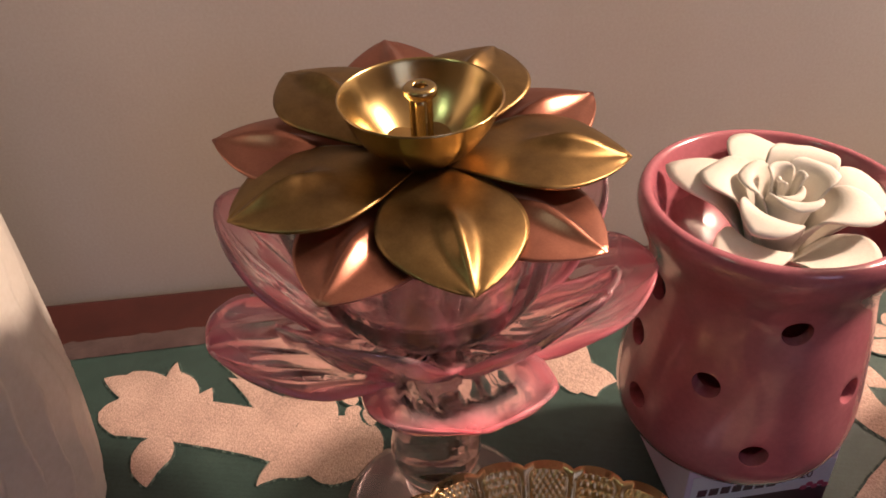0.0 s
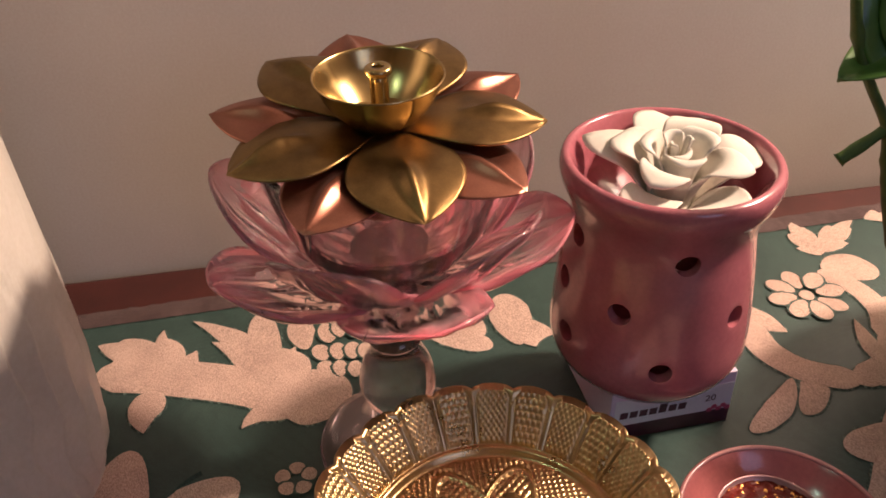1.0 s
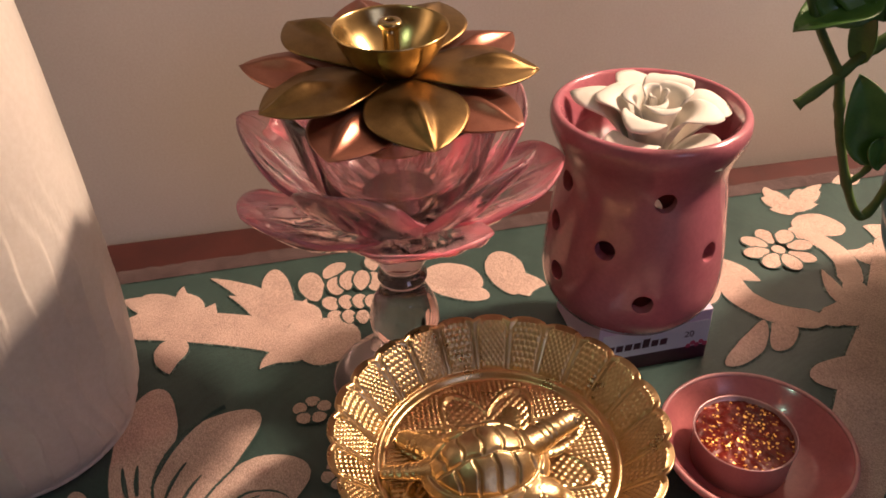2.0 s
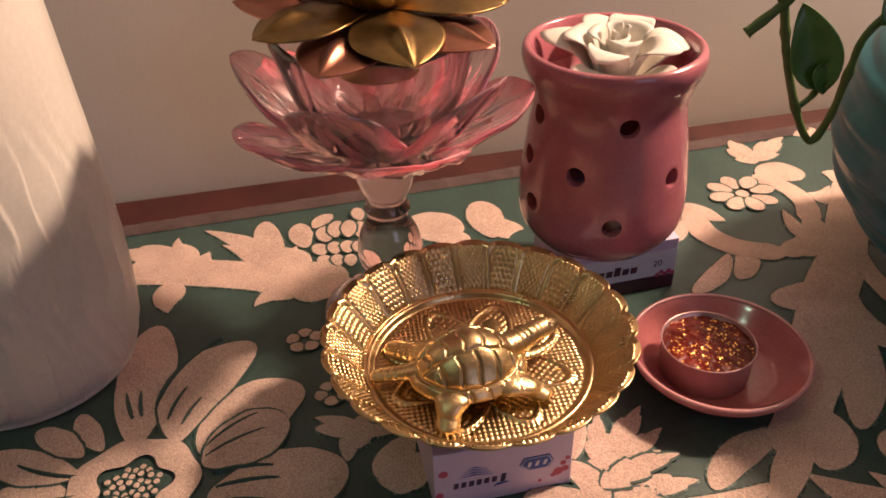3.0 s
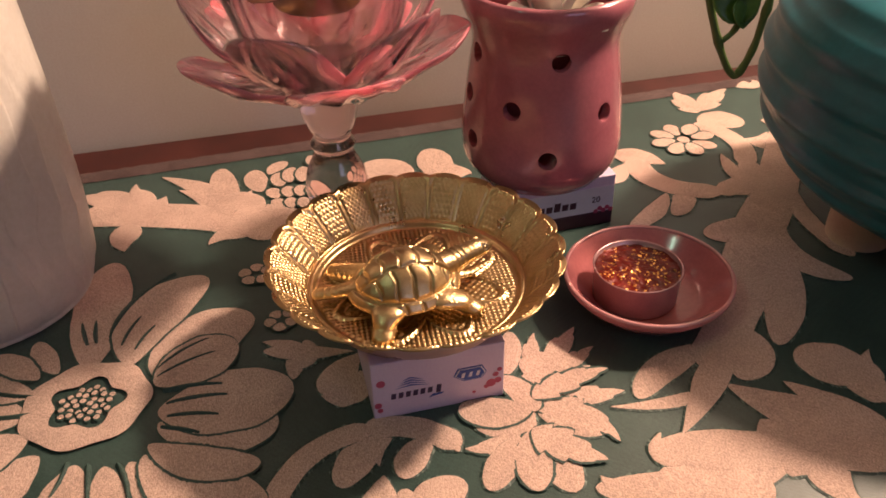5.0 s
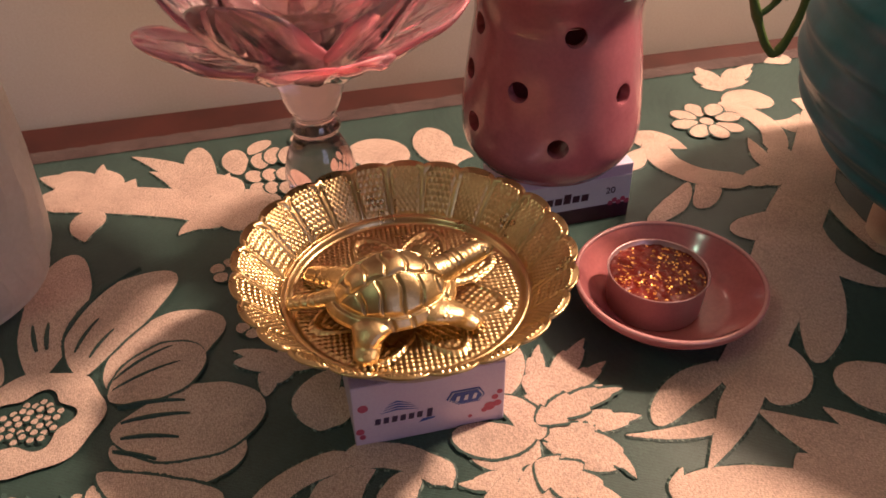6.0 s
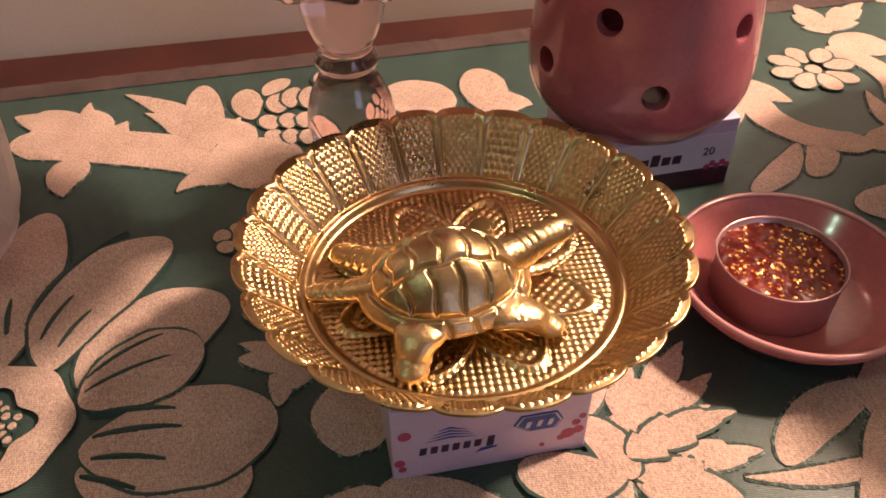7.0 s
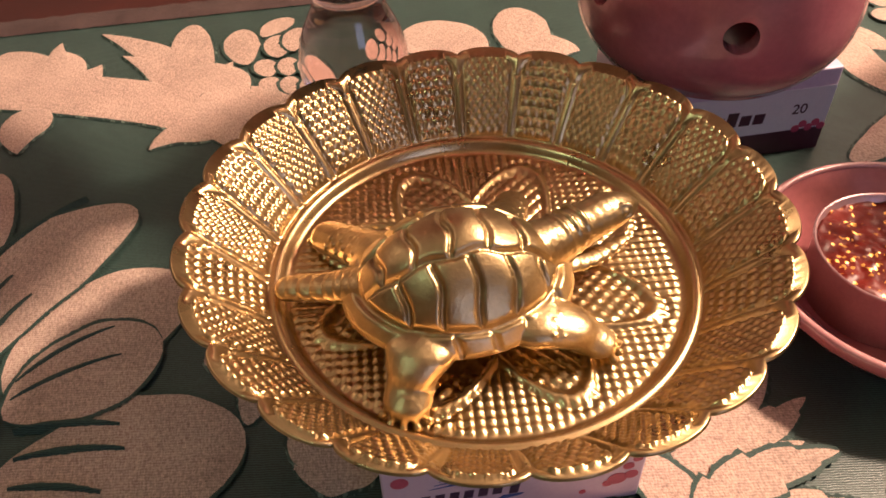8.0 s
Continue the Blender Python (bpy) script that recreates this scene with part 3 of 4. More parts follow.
# large leaves at the front
motif("leaf", 0.2150, 0.0559, 0.1618, 0.0972, 0.0265, 0.08, 0)
motif("leaf", 0.2186, 0.0579, 0.1874, 0.0953, 0.0193, 0.01, 0)
motif("band", 0.2179, 0.0567, 0.1621, 0.0600, 0.0286, -0.04, 0)
motif("petal", 0.1885, 0.0555, 0.1195, 0.0654, 0.0222, 0.02, 0)
motif("leaf", 0.1302, 0.0568, 0.1255, 0.0733, 0.0099, 0.72, 0)
motif("leaf", 0.1360, 0.0538, 0.1172, 0.0526, 0.0075, -0.16, 0)
motif("leaf", 0.1868, 0.0569, 0.1894, 0.0294, 0.0180, -0.37, 0)
motif("petal", 0.1734, 0.0538, 0.0922, 0.0495, 0.0185, 0.16, 0)
motif("band", 0.1598, 0.0445, 0.0951, 0.0316, 0.0212, 0.01, 0)
motif("leaf", 0.1124, 0.0448, 0.0955, 0.0548, 0.0114, 0.33, 0)
motif("leaf", 0.2153, 0.0522, 0.1933, 0.0467, 0.0116, 0.12, 0)
# arch of lobes at the front
motif("band", -0.0315, 0.0512, 0.0097, 0.0898, 0.0103, 0.37, 0)
motif("band", 0.0049, 0.0898, 0.0433, 0.0755, 0.0114, 0.28, 0)
motif("petal", 0.0166, 0.0857, -0.0043, 0.0609, 0.0155, -0.27, 0)
motif("leaf", 0.0117, 0.0838, 0.0105, 0.0700, 0.0056, -0.17, 0)
motif("petal", 0.0329, 0.0824, 0.0199, 0.0624, 0.0130, -0.20, 0)
motif("leaf", 0.0351, 0.0815, 0.0425, 0.0731, 0.0084, 0.28, 0)
motif("leaf", 0.0073, 0.0444, 0.0120, 0.0651, 0.0147, -0.04, 0)
motif("petal", 0.0167, 0.0420, 0.0182, 0.0576, 0.0091, -0.29, 0)
motif("petal", 0.0204, 0.0428, 0.0439, 0.0566, 0.0168, 0.21, 0)
motif("leaf", -0.0401, 0.1437, 0.0017, 0.1383, 0.0103, -0.04, 0)
motif("petal", -0.0255, 0.1234, -0.0243, 0.1449, 0.0090, 0.01, 0)
motif("petal", 0.0112, 0.1179, -0.0136, 0.1138, 0.0232, -0.01, 0)
motif("leaf", -0.0248, 0.0536, -0.0320, 0.0479, 0.0079, -0.20, 0)

# ---- white carved vase ----
vase = thing("white_vase", pose(-0.184, 0.208, 0), "tall white ceramic vase with carved wavy relief", "vase")


def carved(a, k, r, z):
    ridge = ((32 * a + 2.6 * math.sin(z * 62 + 3 * a) + 1.3 * math.sin(z * 120 + 7 * a) + z * 40) / (2 * math.pi) % 1.0) ** 2
    fade = min(1.0, max(0.0, (0.15 - z) / 0.10)) * min(1.0, z / 0.012)
    return r + 0.0021 * ridge * fade - 0.0010, z


part("body", lathe(rounded([(0.0, 0.0), (0.047, 0.0), (0.0525, 0.004), (0.0555, 0.02), (0.0572, 0.05), (0.0575, 0.08), (0.0565, 0.12), (0.055, 0.16), (0.052, 0.20), (0.047, 0.24), (0.038, 0.275), (0.032, 0.30), (0.034, 0.32)], 10), 540, carved), PORCELAIN, vase)

# ---- pink glass lotus candle holder ----
HOLDER = pose(-0.002, 0.222, 0)
holder = thing("glass_candle_holder", HOLDER, "pink glass lotus candle holder on a clear stem", "candle holder")
part("stem", lathe(rounded([(0.0, 0.002), (0.030, 0.001), (0.0355, 0.002), (0.036, 0.0045), (0.030, 0.0085), (0.020, 0.014), (0.0125, 0.021), (0.0115, 0.026), (0.0150, 0.034), (0.0162, 0.041), (0.0145, 0.050), (0.0108, 0.058), (0.0098, 0.062), (0.0112, 0.065), (0.0098, 0.068), (0.0092, 0.071), (0.0108, 0.0735), (0.0135, 0.081), (0.0152, 0.090), (0.0150, 0.096), (0.012, 0.099), (0.0, 0.1005)], 6), 64), STEM_GLASS, holder, "clear turned glass stem")


def glass_petal(length, width, rise, curl, cup, thick):
    """A thick spoon of glass from the stem outwards, broad and blunt with a slight point."""
    def outline(u):
        return (0.34 + 0.66 * math.sin(0.5 * math.pi * min(1.0, u / 0.60))) * math.sqrt(max(0.0, 1 - max(0.0, (u - 0.60) / 0.40) ** 3.2))

    def at(k, v):
        u = math.sin(0.5 * math.pi * k)
        q = 2 * v - 1
        o = outline(u)
        x = length * (u - 0.06 * q * q * u * o + 0.03 * (1 - abs(q)) * max(0.0, u - 0.75) * o * 4)
        z = rise * u ** 1.7 + curl * math.sin(math.pi * u) + o * (cup * q * q * math.sin(math.pi * (0.15 + 0.8 * u)) + 0.0007 * math.cos(4 * math.pi * q) * u + 0.0006 * math.sin(17 * u + 5 * q))
        return (x, 0.5 * width * max(o, 0.02) * q, z)

    def body(k, v):
        u = math.sin(0.5 * math.pi * k)
        q = abs(2 * v - 1)
        lens = max(0.0, 1 - q ** 3) * max(0.0, 1 - u ** 6)
        rim = math.exp(-((q - 0.80) / 0.13) ** 2) * (1 - u ** 8)
        return 0.0010 + 0.55 * thick * lens * (1 - 0.4 * u) * (1 + 0.35 * math.sin(21 * q + 6 * u)) + 0.0018 * rim

    return sheet(30, 22, at, body)


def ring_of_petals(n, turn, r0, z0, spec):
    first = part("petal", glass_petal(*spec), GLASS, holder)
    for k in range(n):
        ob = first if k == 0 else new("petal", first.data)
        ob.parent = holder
        ob.visible_shadow = spec[2] > 0.03  # lower ring's shadow is switched off to brighten the cloth; upper ring keeps its own
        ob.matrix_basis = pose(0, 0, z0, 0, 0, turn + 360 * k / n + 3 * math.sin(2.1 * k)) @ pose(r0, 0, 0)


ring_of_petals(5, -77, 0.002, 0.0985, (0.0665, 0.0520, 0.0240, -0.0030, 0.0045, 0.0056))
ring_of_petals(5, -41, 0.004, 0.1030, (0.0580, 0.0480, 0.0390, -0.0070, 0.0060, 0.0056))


def fluted(a, k, r, z):
    lobe = abs(math.cos(2.5 * (a - radians(-106))))
    up = max(0.0, (z - 0.112) / 0.043)
    return r * (1 + 0.10 * (lobe - 0.6) * up), z + 0.006 * (lobe - 0.6) * up ** 2


part("bowl", lathe(rounded([(0.0, 0.1035), (0.014, 0.104), (0.027, 0.110), (0.035, 0.120), (0.0395, 0.134), (0.0435, 0.149), (0.0445, 0.1535), (0.0425, 0.1545), (0.0400, 0.1500), (0.0355, 0.1360), (0.0310, 0.1240), (0.0230, 0.1150), (0.012, 0.1105), (0.0, 0.110)], 6), 120, fluted), GLASS_BOWL, holder, "fluted clear pink glass bowl")
part("collar", lathe(rounded([(0.0, 0.0985), (0.0145, 0.0985), (0.017, 0.101), (0.0165, 0.105), (0.012, 0.108), (0.0, 0.109)], 5), 48), STEM_GLASS, holder)

# ---- brass and copper lotus oil lamp on the glass ----
LAMP = pose(-0.001, 0.2135, 0.1585, 2.0, 0.0, 0)
lamp = thing("lotus_oil_lamp", LAMP, "brass oil lamp bowl on brass and copper lotus petals", "oil lamp")


def metal_petal(length, width, rise, sag, crease):
    def at(u, v):
        q = 2 * v - 1
        swell = math.sin(math.pi * min(1.0, u ** 1.35)) ** 0.80 if u < 1 else 0.0
        w = 0.5 * width * (0.34 * (1 - u) ** 1.5 + swell)
        fold = min(1.0, max(0.0, (u - 0.42) / 0.25)) * min(1.0, 0.25 + 4 * (1 - u))
        z = rise * u + sag * math.sin(math.pi * u) + crease * fold * max(0.0, 1 - abs(q) * 3.6) ** 1.4 * w / (0.5 * width) - 0.05 * width * q * q * swell + 0.0003 * noise.noise((4 * u, 2 * q, length * 900))
        return (0.004 + length * u, w * q, z)

    return sheet(30, 28, at, 0.0006)


def metal_ring(name, material, turn, z, spec, bends, label):
    first = part(name, metal_petal(*spec), material, lamp, label)
    for k, bend in enumerate(bends):
        ob = first if k == 0 else tagged(new(name, first.data), label)
        ob.parent = lamp
        ob.matrix_basis = pose(0, 0, z, 0, 0, turn + 72 * k) @ pose(0, 0, 0, 0, -bend, 0)


metal_ring("brass_petal", BRASS, -76, 0.0062, (0.0500, 0.0335, -0.003, 0.0035, 0.0036), (-1, 4, 11, 11, 3), "aged brass petal with a creased tip")
metal_ring("copper_petal", COPPER, -40, 0.0025, (0.0530, 0.0320, 0.000, 0.002, 0.0034), (-1, 5, 12, 7, -2), "aged copper petal with a creased tip")
part("bowl", lathe(rounded([(0.0, 0.0045), (0.006, 0.0052), (0.0125, 0.0095), (0.0178, 0.0160), (0.0208, 0.0232), (0.0213, 0.0235), (0.0206, 0.0236), (0.0173, 0.0170), (0.012, 0.0108), (0.006, 0.0066), (0.0, 0.006)], 6), 80), BRASS_BOWL, lamp, "polished brass bowl with a thin rim")
part("hub", lathe([(0.0, -0.002), (0.006, -0.002), (0.0065, 0.0), (0.0055, 0.003), (0.005, 0.0050), (0.0, 0.0050)], 32), BRASS, lamp)
holder_cup = part("wick_holder", lathe([(0.0019, 0.0232), (0.0030, 0.0232), (0.0044, 0.0243), (0.0045, 0.0256), (0.0038, 0.0264), (0.0020, 0.0266), (0.0018, 0.0258)], 36, closed=True), BRASS_BOWL, lamp, "turned brass wick holder")
for k in range(3):
    post = part("post", sheet(6, 4, lambda u, v: (0.0027 * math.cos(0.9 * (v - 0.5)), 0.0027 * math.sin(0.9 * (v - 0.5)), 0.0070 + 0.0170 * u), 0.0006), BRASS_BOWL, holder_cup)
    post.matrix_basis = pose(0, 0, 0, 0, 0, 30 + 120 * k)
part("base_plate", lathe([(0.0, -0.0185), (0.020, -0.0185), (0.0205, -0.0175), (0.006, -0.0165), (0.0045, -0.012), (0.0045, -0.001), (0.0, -0.001)], 40), BRASS, lamp)


# ---- pink ceramic burner on a medicine box ----
def carton(name, m, wide, deep, high, label):
    ob = thing(name, m, label, "box", "medicine boxes")
    part("carton", box(wide, deep, high, 0.0006, (0, 0, high / 2)), CARD, ob, smooth=False)
    return ob


def printed(parent, name, outline, y, material, mirror=False):
    """A flat printed shape on the carton's front, given as x and z."""
    bm = bmesh.new()
    lo = [bm.verts.new((x, y, z)) for x, z in outline]
    f = bm.faces.new(lo)
    r = bmesh.ops.extrude_face_region(bm, geom=[f])
    for v in r["geom"]:
        if isinstance(v, bmesh.types.BMVert):
            v.co.y -= 0.00012
    bmesh.ops.recalc_face_normals(bm, faces=bm.faces)
    return part(name, bm, material, parent, smooth=False)


def bar(parent, name, x, z, w, h, y, material, slant=0.0):
    return printed(parent, name, [(x - w / 2 - slant * h / 2, z - h / 2), (x + w / 2 - slant * h / 2, z - h / 2), (x + w / 2 + slant * h / 2, z + h / 2), (x - w / 2 + slant * h / 2, z + h / 2)], y, material)


def dot(parent, name, x, z, r, y, material, n=14):
    return printed(parent, name, [(x + r * math.cos(2 * math.pi * k / n), z + r * math.sin(2 * math.pi * k / n)) for k in range(n)], y, material)


BURNER_BOX = pose(0.1135, 0.2505, 0, 0, 0, 10.0)
burner_box = carton("medicine_box", BURNER_BOX, 0.0585, 0.056, 0.031, "lilac cardboard medicine box under the pink burner")
front = -0.028
# darker band along the lower part of the carton's front
bar(burner_box, "lower_band", 0.0, 0.0045, 0.0580, 0.0085, front, DARK_PLUM)
bar(burner_box, "pale_band", 0.001, 0.0168, 0.0560, 0.0155, front, PALE_INK)
ink_y = front - 0.00013
for k in range(7):
    x = -0.0225 + 0.0046 * k
    bar(burner_box, "name_mark", x, 0.0150 + (0.0008 if k == 4 else 0.0), 0.0036, 0.0038 + (0.0016 if k == 4 else 0.0), ink_y, DARK_PLUM, 0.08)
for k in range(5):
    dot(burner_box, "berry", 0.019 + 0.0022 * k, 0.0092 + 0.0016 * (k % 2), 0.0014, ink_y, RED_INK)


def lettering(parent, text, size, m, material):
    curve = bpy.data.curves.new("number", "FONT")
    curve.body, curve.size, curve.extrude, curve.align_x = text, size, 0.00006, "CENTER"
    curve.materials.append(material)
    ob = new("number", curve)
    ob.parent, ob.matrix_basis = parent, m
    return ob


lettering(burner_box, "20", 0.0052, pose(0.0185, ink_y - 0.0001, 0.0152, 90, 0, 0), DARK_PLUM)

BURNER = pose(0.1075, 0.243, 0.031)
burner = thing("aroma_burner", BURNER, "glossy pink ceramic aroma burner pierced with round holes", "aroma burner")
body = part("body", lathe(rounded([(0.0, 0.001), (0.029, 0.0), (0.035, 0.003), (0.0400, 0.010), (0.0420, 0.018), (0.0418, 0.030), (0.0402, 0.046), (0.0385, 0.060), (0.0370, 0.070), (0.0368, 0.077), (0.0385, 0.084), (0.0415, 0.091), (0.0428, 0.0965), (0.0420, 0.1005), (0.0395, 0.1015), (0.0375, 0.099), (0.0345, 0.092), (0.0330, 0.084), (0.0332, 0.070), (0.0350, 0.050), (0.0370, 0.030), (0.036, 0.012), (0.030, 0.006), (0.0, 0.005)], 5), 96), PINK, burner, "round-bellied body with a flared rim")
cutters = []
for angle, z in ((-97, 0.026), (-124, 0.050), (-53, 0.046), (-90, 0.075), (-158, 0.028), (-165, 0.072), (-20, 0.026), (-12, 0.072), (20, 0.05), (60, 0.03), (100, 0.05), (140, 0.03), (190, 0.05)):
    bm = bmesh.new()
    bmesh.ops.create_cone(bm, cap_ends=True, segments=28, radius1=0.0047, radius2=0.0047, depth=0.03, matrix=pose(0, 0, z, 0, 0, angle) @ pose(0.038, 0, 0, 0, 90, 0))
    cutters.append(bm)


def punched(ob, bms):
    """Cuts round holes through a wall and returns the new mesh."""
    bm = bmesh.new()
    for b in bms:
        tmp = bpy.data.meshes.new("cut")
        b.to_mesh(tmp)
        b.free()
        bm.from_mesh(tmp)
    mesh = bpy.data.meshes.new("cut")
    bm.to_mesh(mesh)
    bm.free()
    tool = new("cut", mesh)
    tool.matrix_world = BURNER
    mod = ob.modifiers.new("holes", "BOOLEAN")
    mod.object, mod.operation, mod.solver = tool, "DIFFERENCE", "EXACT"
    bpy.context.view_layer.update()
    made = bpy.data.meshes.new_from_object(ob.evaluated_get(bpy.context.evaluated_depsgraph_get()))
    ob.modifiers.clear()
    ob.data = made
    bpy.data.objects.remove(tool)


punched(body, cutters)
mod = body.modifiers.new("soft_edges", "BEVEL")
mod.width, mod.segments, mod.limit_method, mod.angle_limit = 0.0007, 2, "ANGLE", radians(50)
part("dish", lathe(rounded([(0.0, 0.0695), (0.018, 0.0705), (0.0300, 0.0765), (0.0352, 0.0850), (0.0345, 0.0858), (0.0290, 0.0785), (0.017, 0.0722), (0.0, 0.0712)], 5), 64), PINK, burner)

# ---- white ceramic rose in the burner's dish ----
rose = thing("ceramic_rose", pose(0.1085, 0.2435, 0.031 + 0.0745, 8, 0, 0), "matt white ceramic rose lying in the burner dish", "rose")


def rose_petal(r0, r1, high, span, curl, seed):
    """A petal wrapped round the heart, its lip rolling outwards to a soft point."""
    def at(u, v):
        q = 2 * v - 1
        reach = u * (1 - 0.34 * abs(q) ** 2.2) * (1 + 0.16 * (1 - abs(q)) ** 2 * u)
        a = radians(span) * 0.5 * q * (1 - 0.28 * u * u * abs(q))
        rho = r0 + (r1 - r0) * reach ** 1.25 + curl * max(0.0, reach - 0.72) * 3.4
        z = high * math.sin(0.5 * math.pi * min(1.12, reach * 1.04)) - curl * 1.3 * max(0.0, reach - 0.78) * 4.0 * (0.6 + 0.4 * math.sin(2.6 * q + seed))
        wob = 0.06 * r1 * reach * reach * math.sin(3.4 * q + seed)
        return ((rho + wob) * math.cos(a), (rho + wob) * math.sin(a), z + 0.8 * wob)

    return sheet(14, 22, at, lambda u, v: 0.0015 - 0.0008 * u)


for count, r0, r1, high, span, turn, curl in ((2, 0.0010, 0.0022, 0.0335, 210, 10, 0.0003), (2, 0.0026, 0.0052, 0.0330, 200, 110, 0.0008), (3, 0.0045, 0.0125, 0.0320, 150, 30, 0.0010), (4, 0.0060, 0.0215, 0.0300, 112, 58, 0.0016), (5, 0.0070, 0.0300, 0.0245, 84, 12, 0.0024)):
    for k in range(count):
        ob = part("petal", rose_petal(r0, r1 * (1 + 0.05 * math.sin(1.9 * k)), high * (1 + 0.06 * math.sin(2.7 * k + 1)), span, curl, 1.3 * k + count), BISQUE, rose)
        ob.matrix_basis = pose(0, 0, 0.001, 3 * math.sin(2.0 * k), 3 * math.cos(1.7 * k), turn + 360 * k / count + 9 * math.sin(2.3 * k))
part("heart", lathe(rounded([(0.0, 0.0), (0.013, 0.0), (0.010, 0.006), (0.005, 0.012), (0.0018, 0.022), (0.0, 0.0235)], 5), 32), BISQUE, rose)

# ---- gilded plate on a small box ----
PLATE_BOX = pose(0.0335, 0.1265, 0, 0, 0, 8.1)
plate_box = carton("medicine_box", PLATE_BOX, 0.0565, 0.056, 0.031, "lilac cardboard medicine box under the gilded plate")
front = -0.028
ink_y = front - 0.00013
hexagon = [(0.0060, 0.0165), (0.0105, 0.0130), (0.0185, 0.0130), (0.0205, 0.0165), (0.0185, 0.0205), (0.0080, 0.0205)]
printed(plate_box, "badge", hexagon, front, BLUE_INK)
cx, cz = sum(p[0] for p in hexagon) / 6, sum(p[1] for p in hexagon) / 6
for scale, layer, ink in ((0.92, 0.0002, PALE_INK), (0.84, 0.0004, BLUE_INK)):
    printed(plate_box, "badge_field", [(cx + scale * (x - cx), cz + (scale - 0.06) * (z - cz)) for x, z in hexagon], front - layer, ink)
for k in range(3):
    bar(plate_box, "badge_mark", 0.0102 + 0.0032 * k, 0.0168, 0.0013, 0.0026, front - 0.0006, PALE_INK, 0.25)
for k in range(7):
    bar(plate_box, "word_mark", -0.0195 + 0.0031 * k + (0.0006 if k == 6 else 0), 0.0118, 0.0020, 0.0030 + (0.0014 if k == 6 else 0), front, INK, 0.12)
for k in range(4):
    printed(plate_box, "wave", [(-0.0185 + 0.001 * k, 0.0158 + 0.0013 * k), (-0.012, 0.0170 + 0.0014 * k), (-0.0045 - 0.0008 * k, 0.0152 + 0.0012 * k), (-0.012, 0.0163 + 0.0014 * k)], front, BLUE_INK)
printed(plate_box, "swash", [(0.0012, 0.0085), (0.0018, 0.0092), (-0.0028, 0.0092), (-0.0045, 0.0075)], front, BLUE_INK)
for x, z, r in ((0.0225, 0.0090, 0.0022), (0.0255, 0.0100, 0.0016), (0.0245, 0.0135, 0.0013), (0.0262, 0.0160, 0.0011), (0.0205, 0.0075, 0.0012), (0.0150, 0.0055, 0.0008), (-0.0245, 0.0200, 0.0019), (-0.0262, 0.0080, 0.0016), (-0.0255, 0.0050, 0.0012)):
    dot(plate_box, "berry", x, z, r, front, RED_INK)

SCALLOPS = 24
PLATE = pose(0.0320, 0.1370, 0.0312, 0, 0, 4)
plate = thing("gilded_plate", PLATE, "round gilded brass plate with embossed scalloped rim", "plate")


def cells(a, b):
    """Raised diamond cells."""
    return (abs(math.sin(math.pi * a)) * abs(math.sin(math.pi * b))) ** 0.7


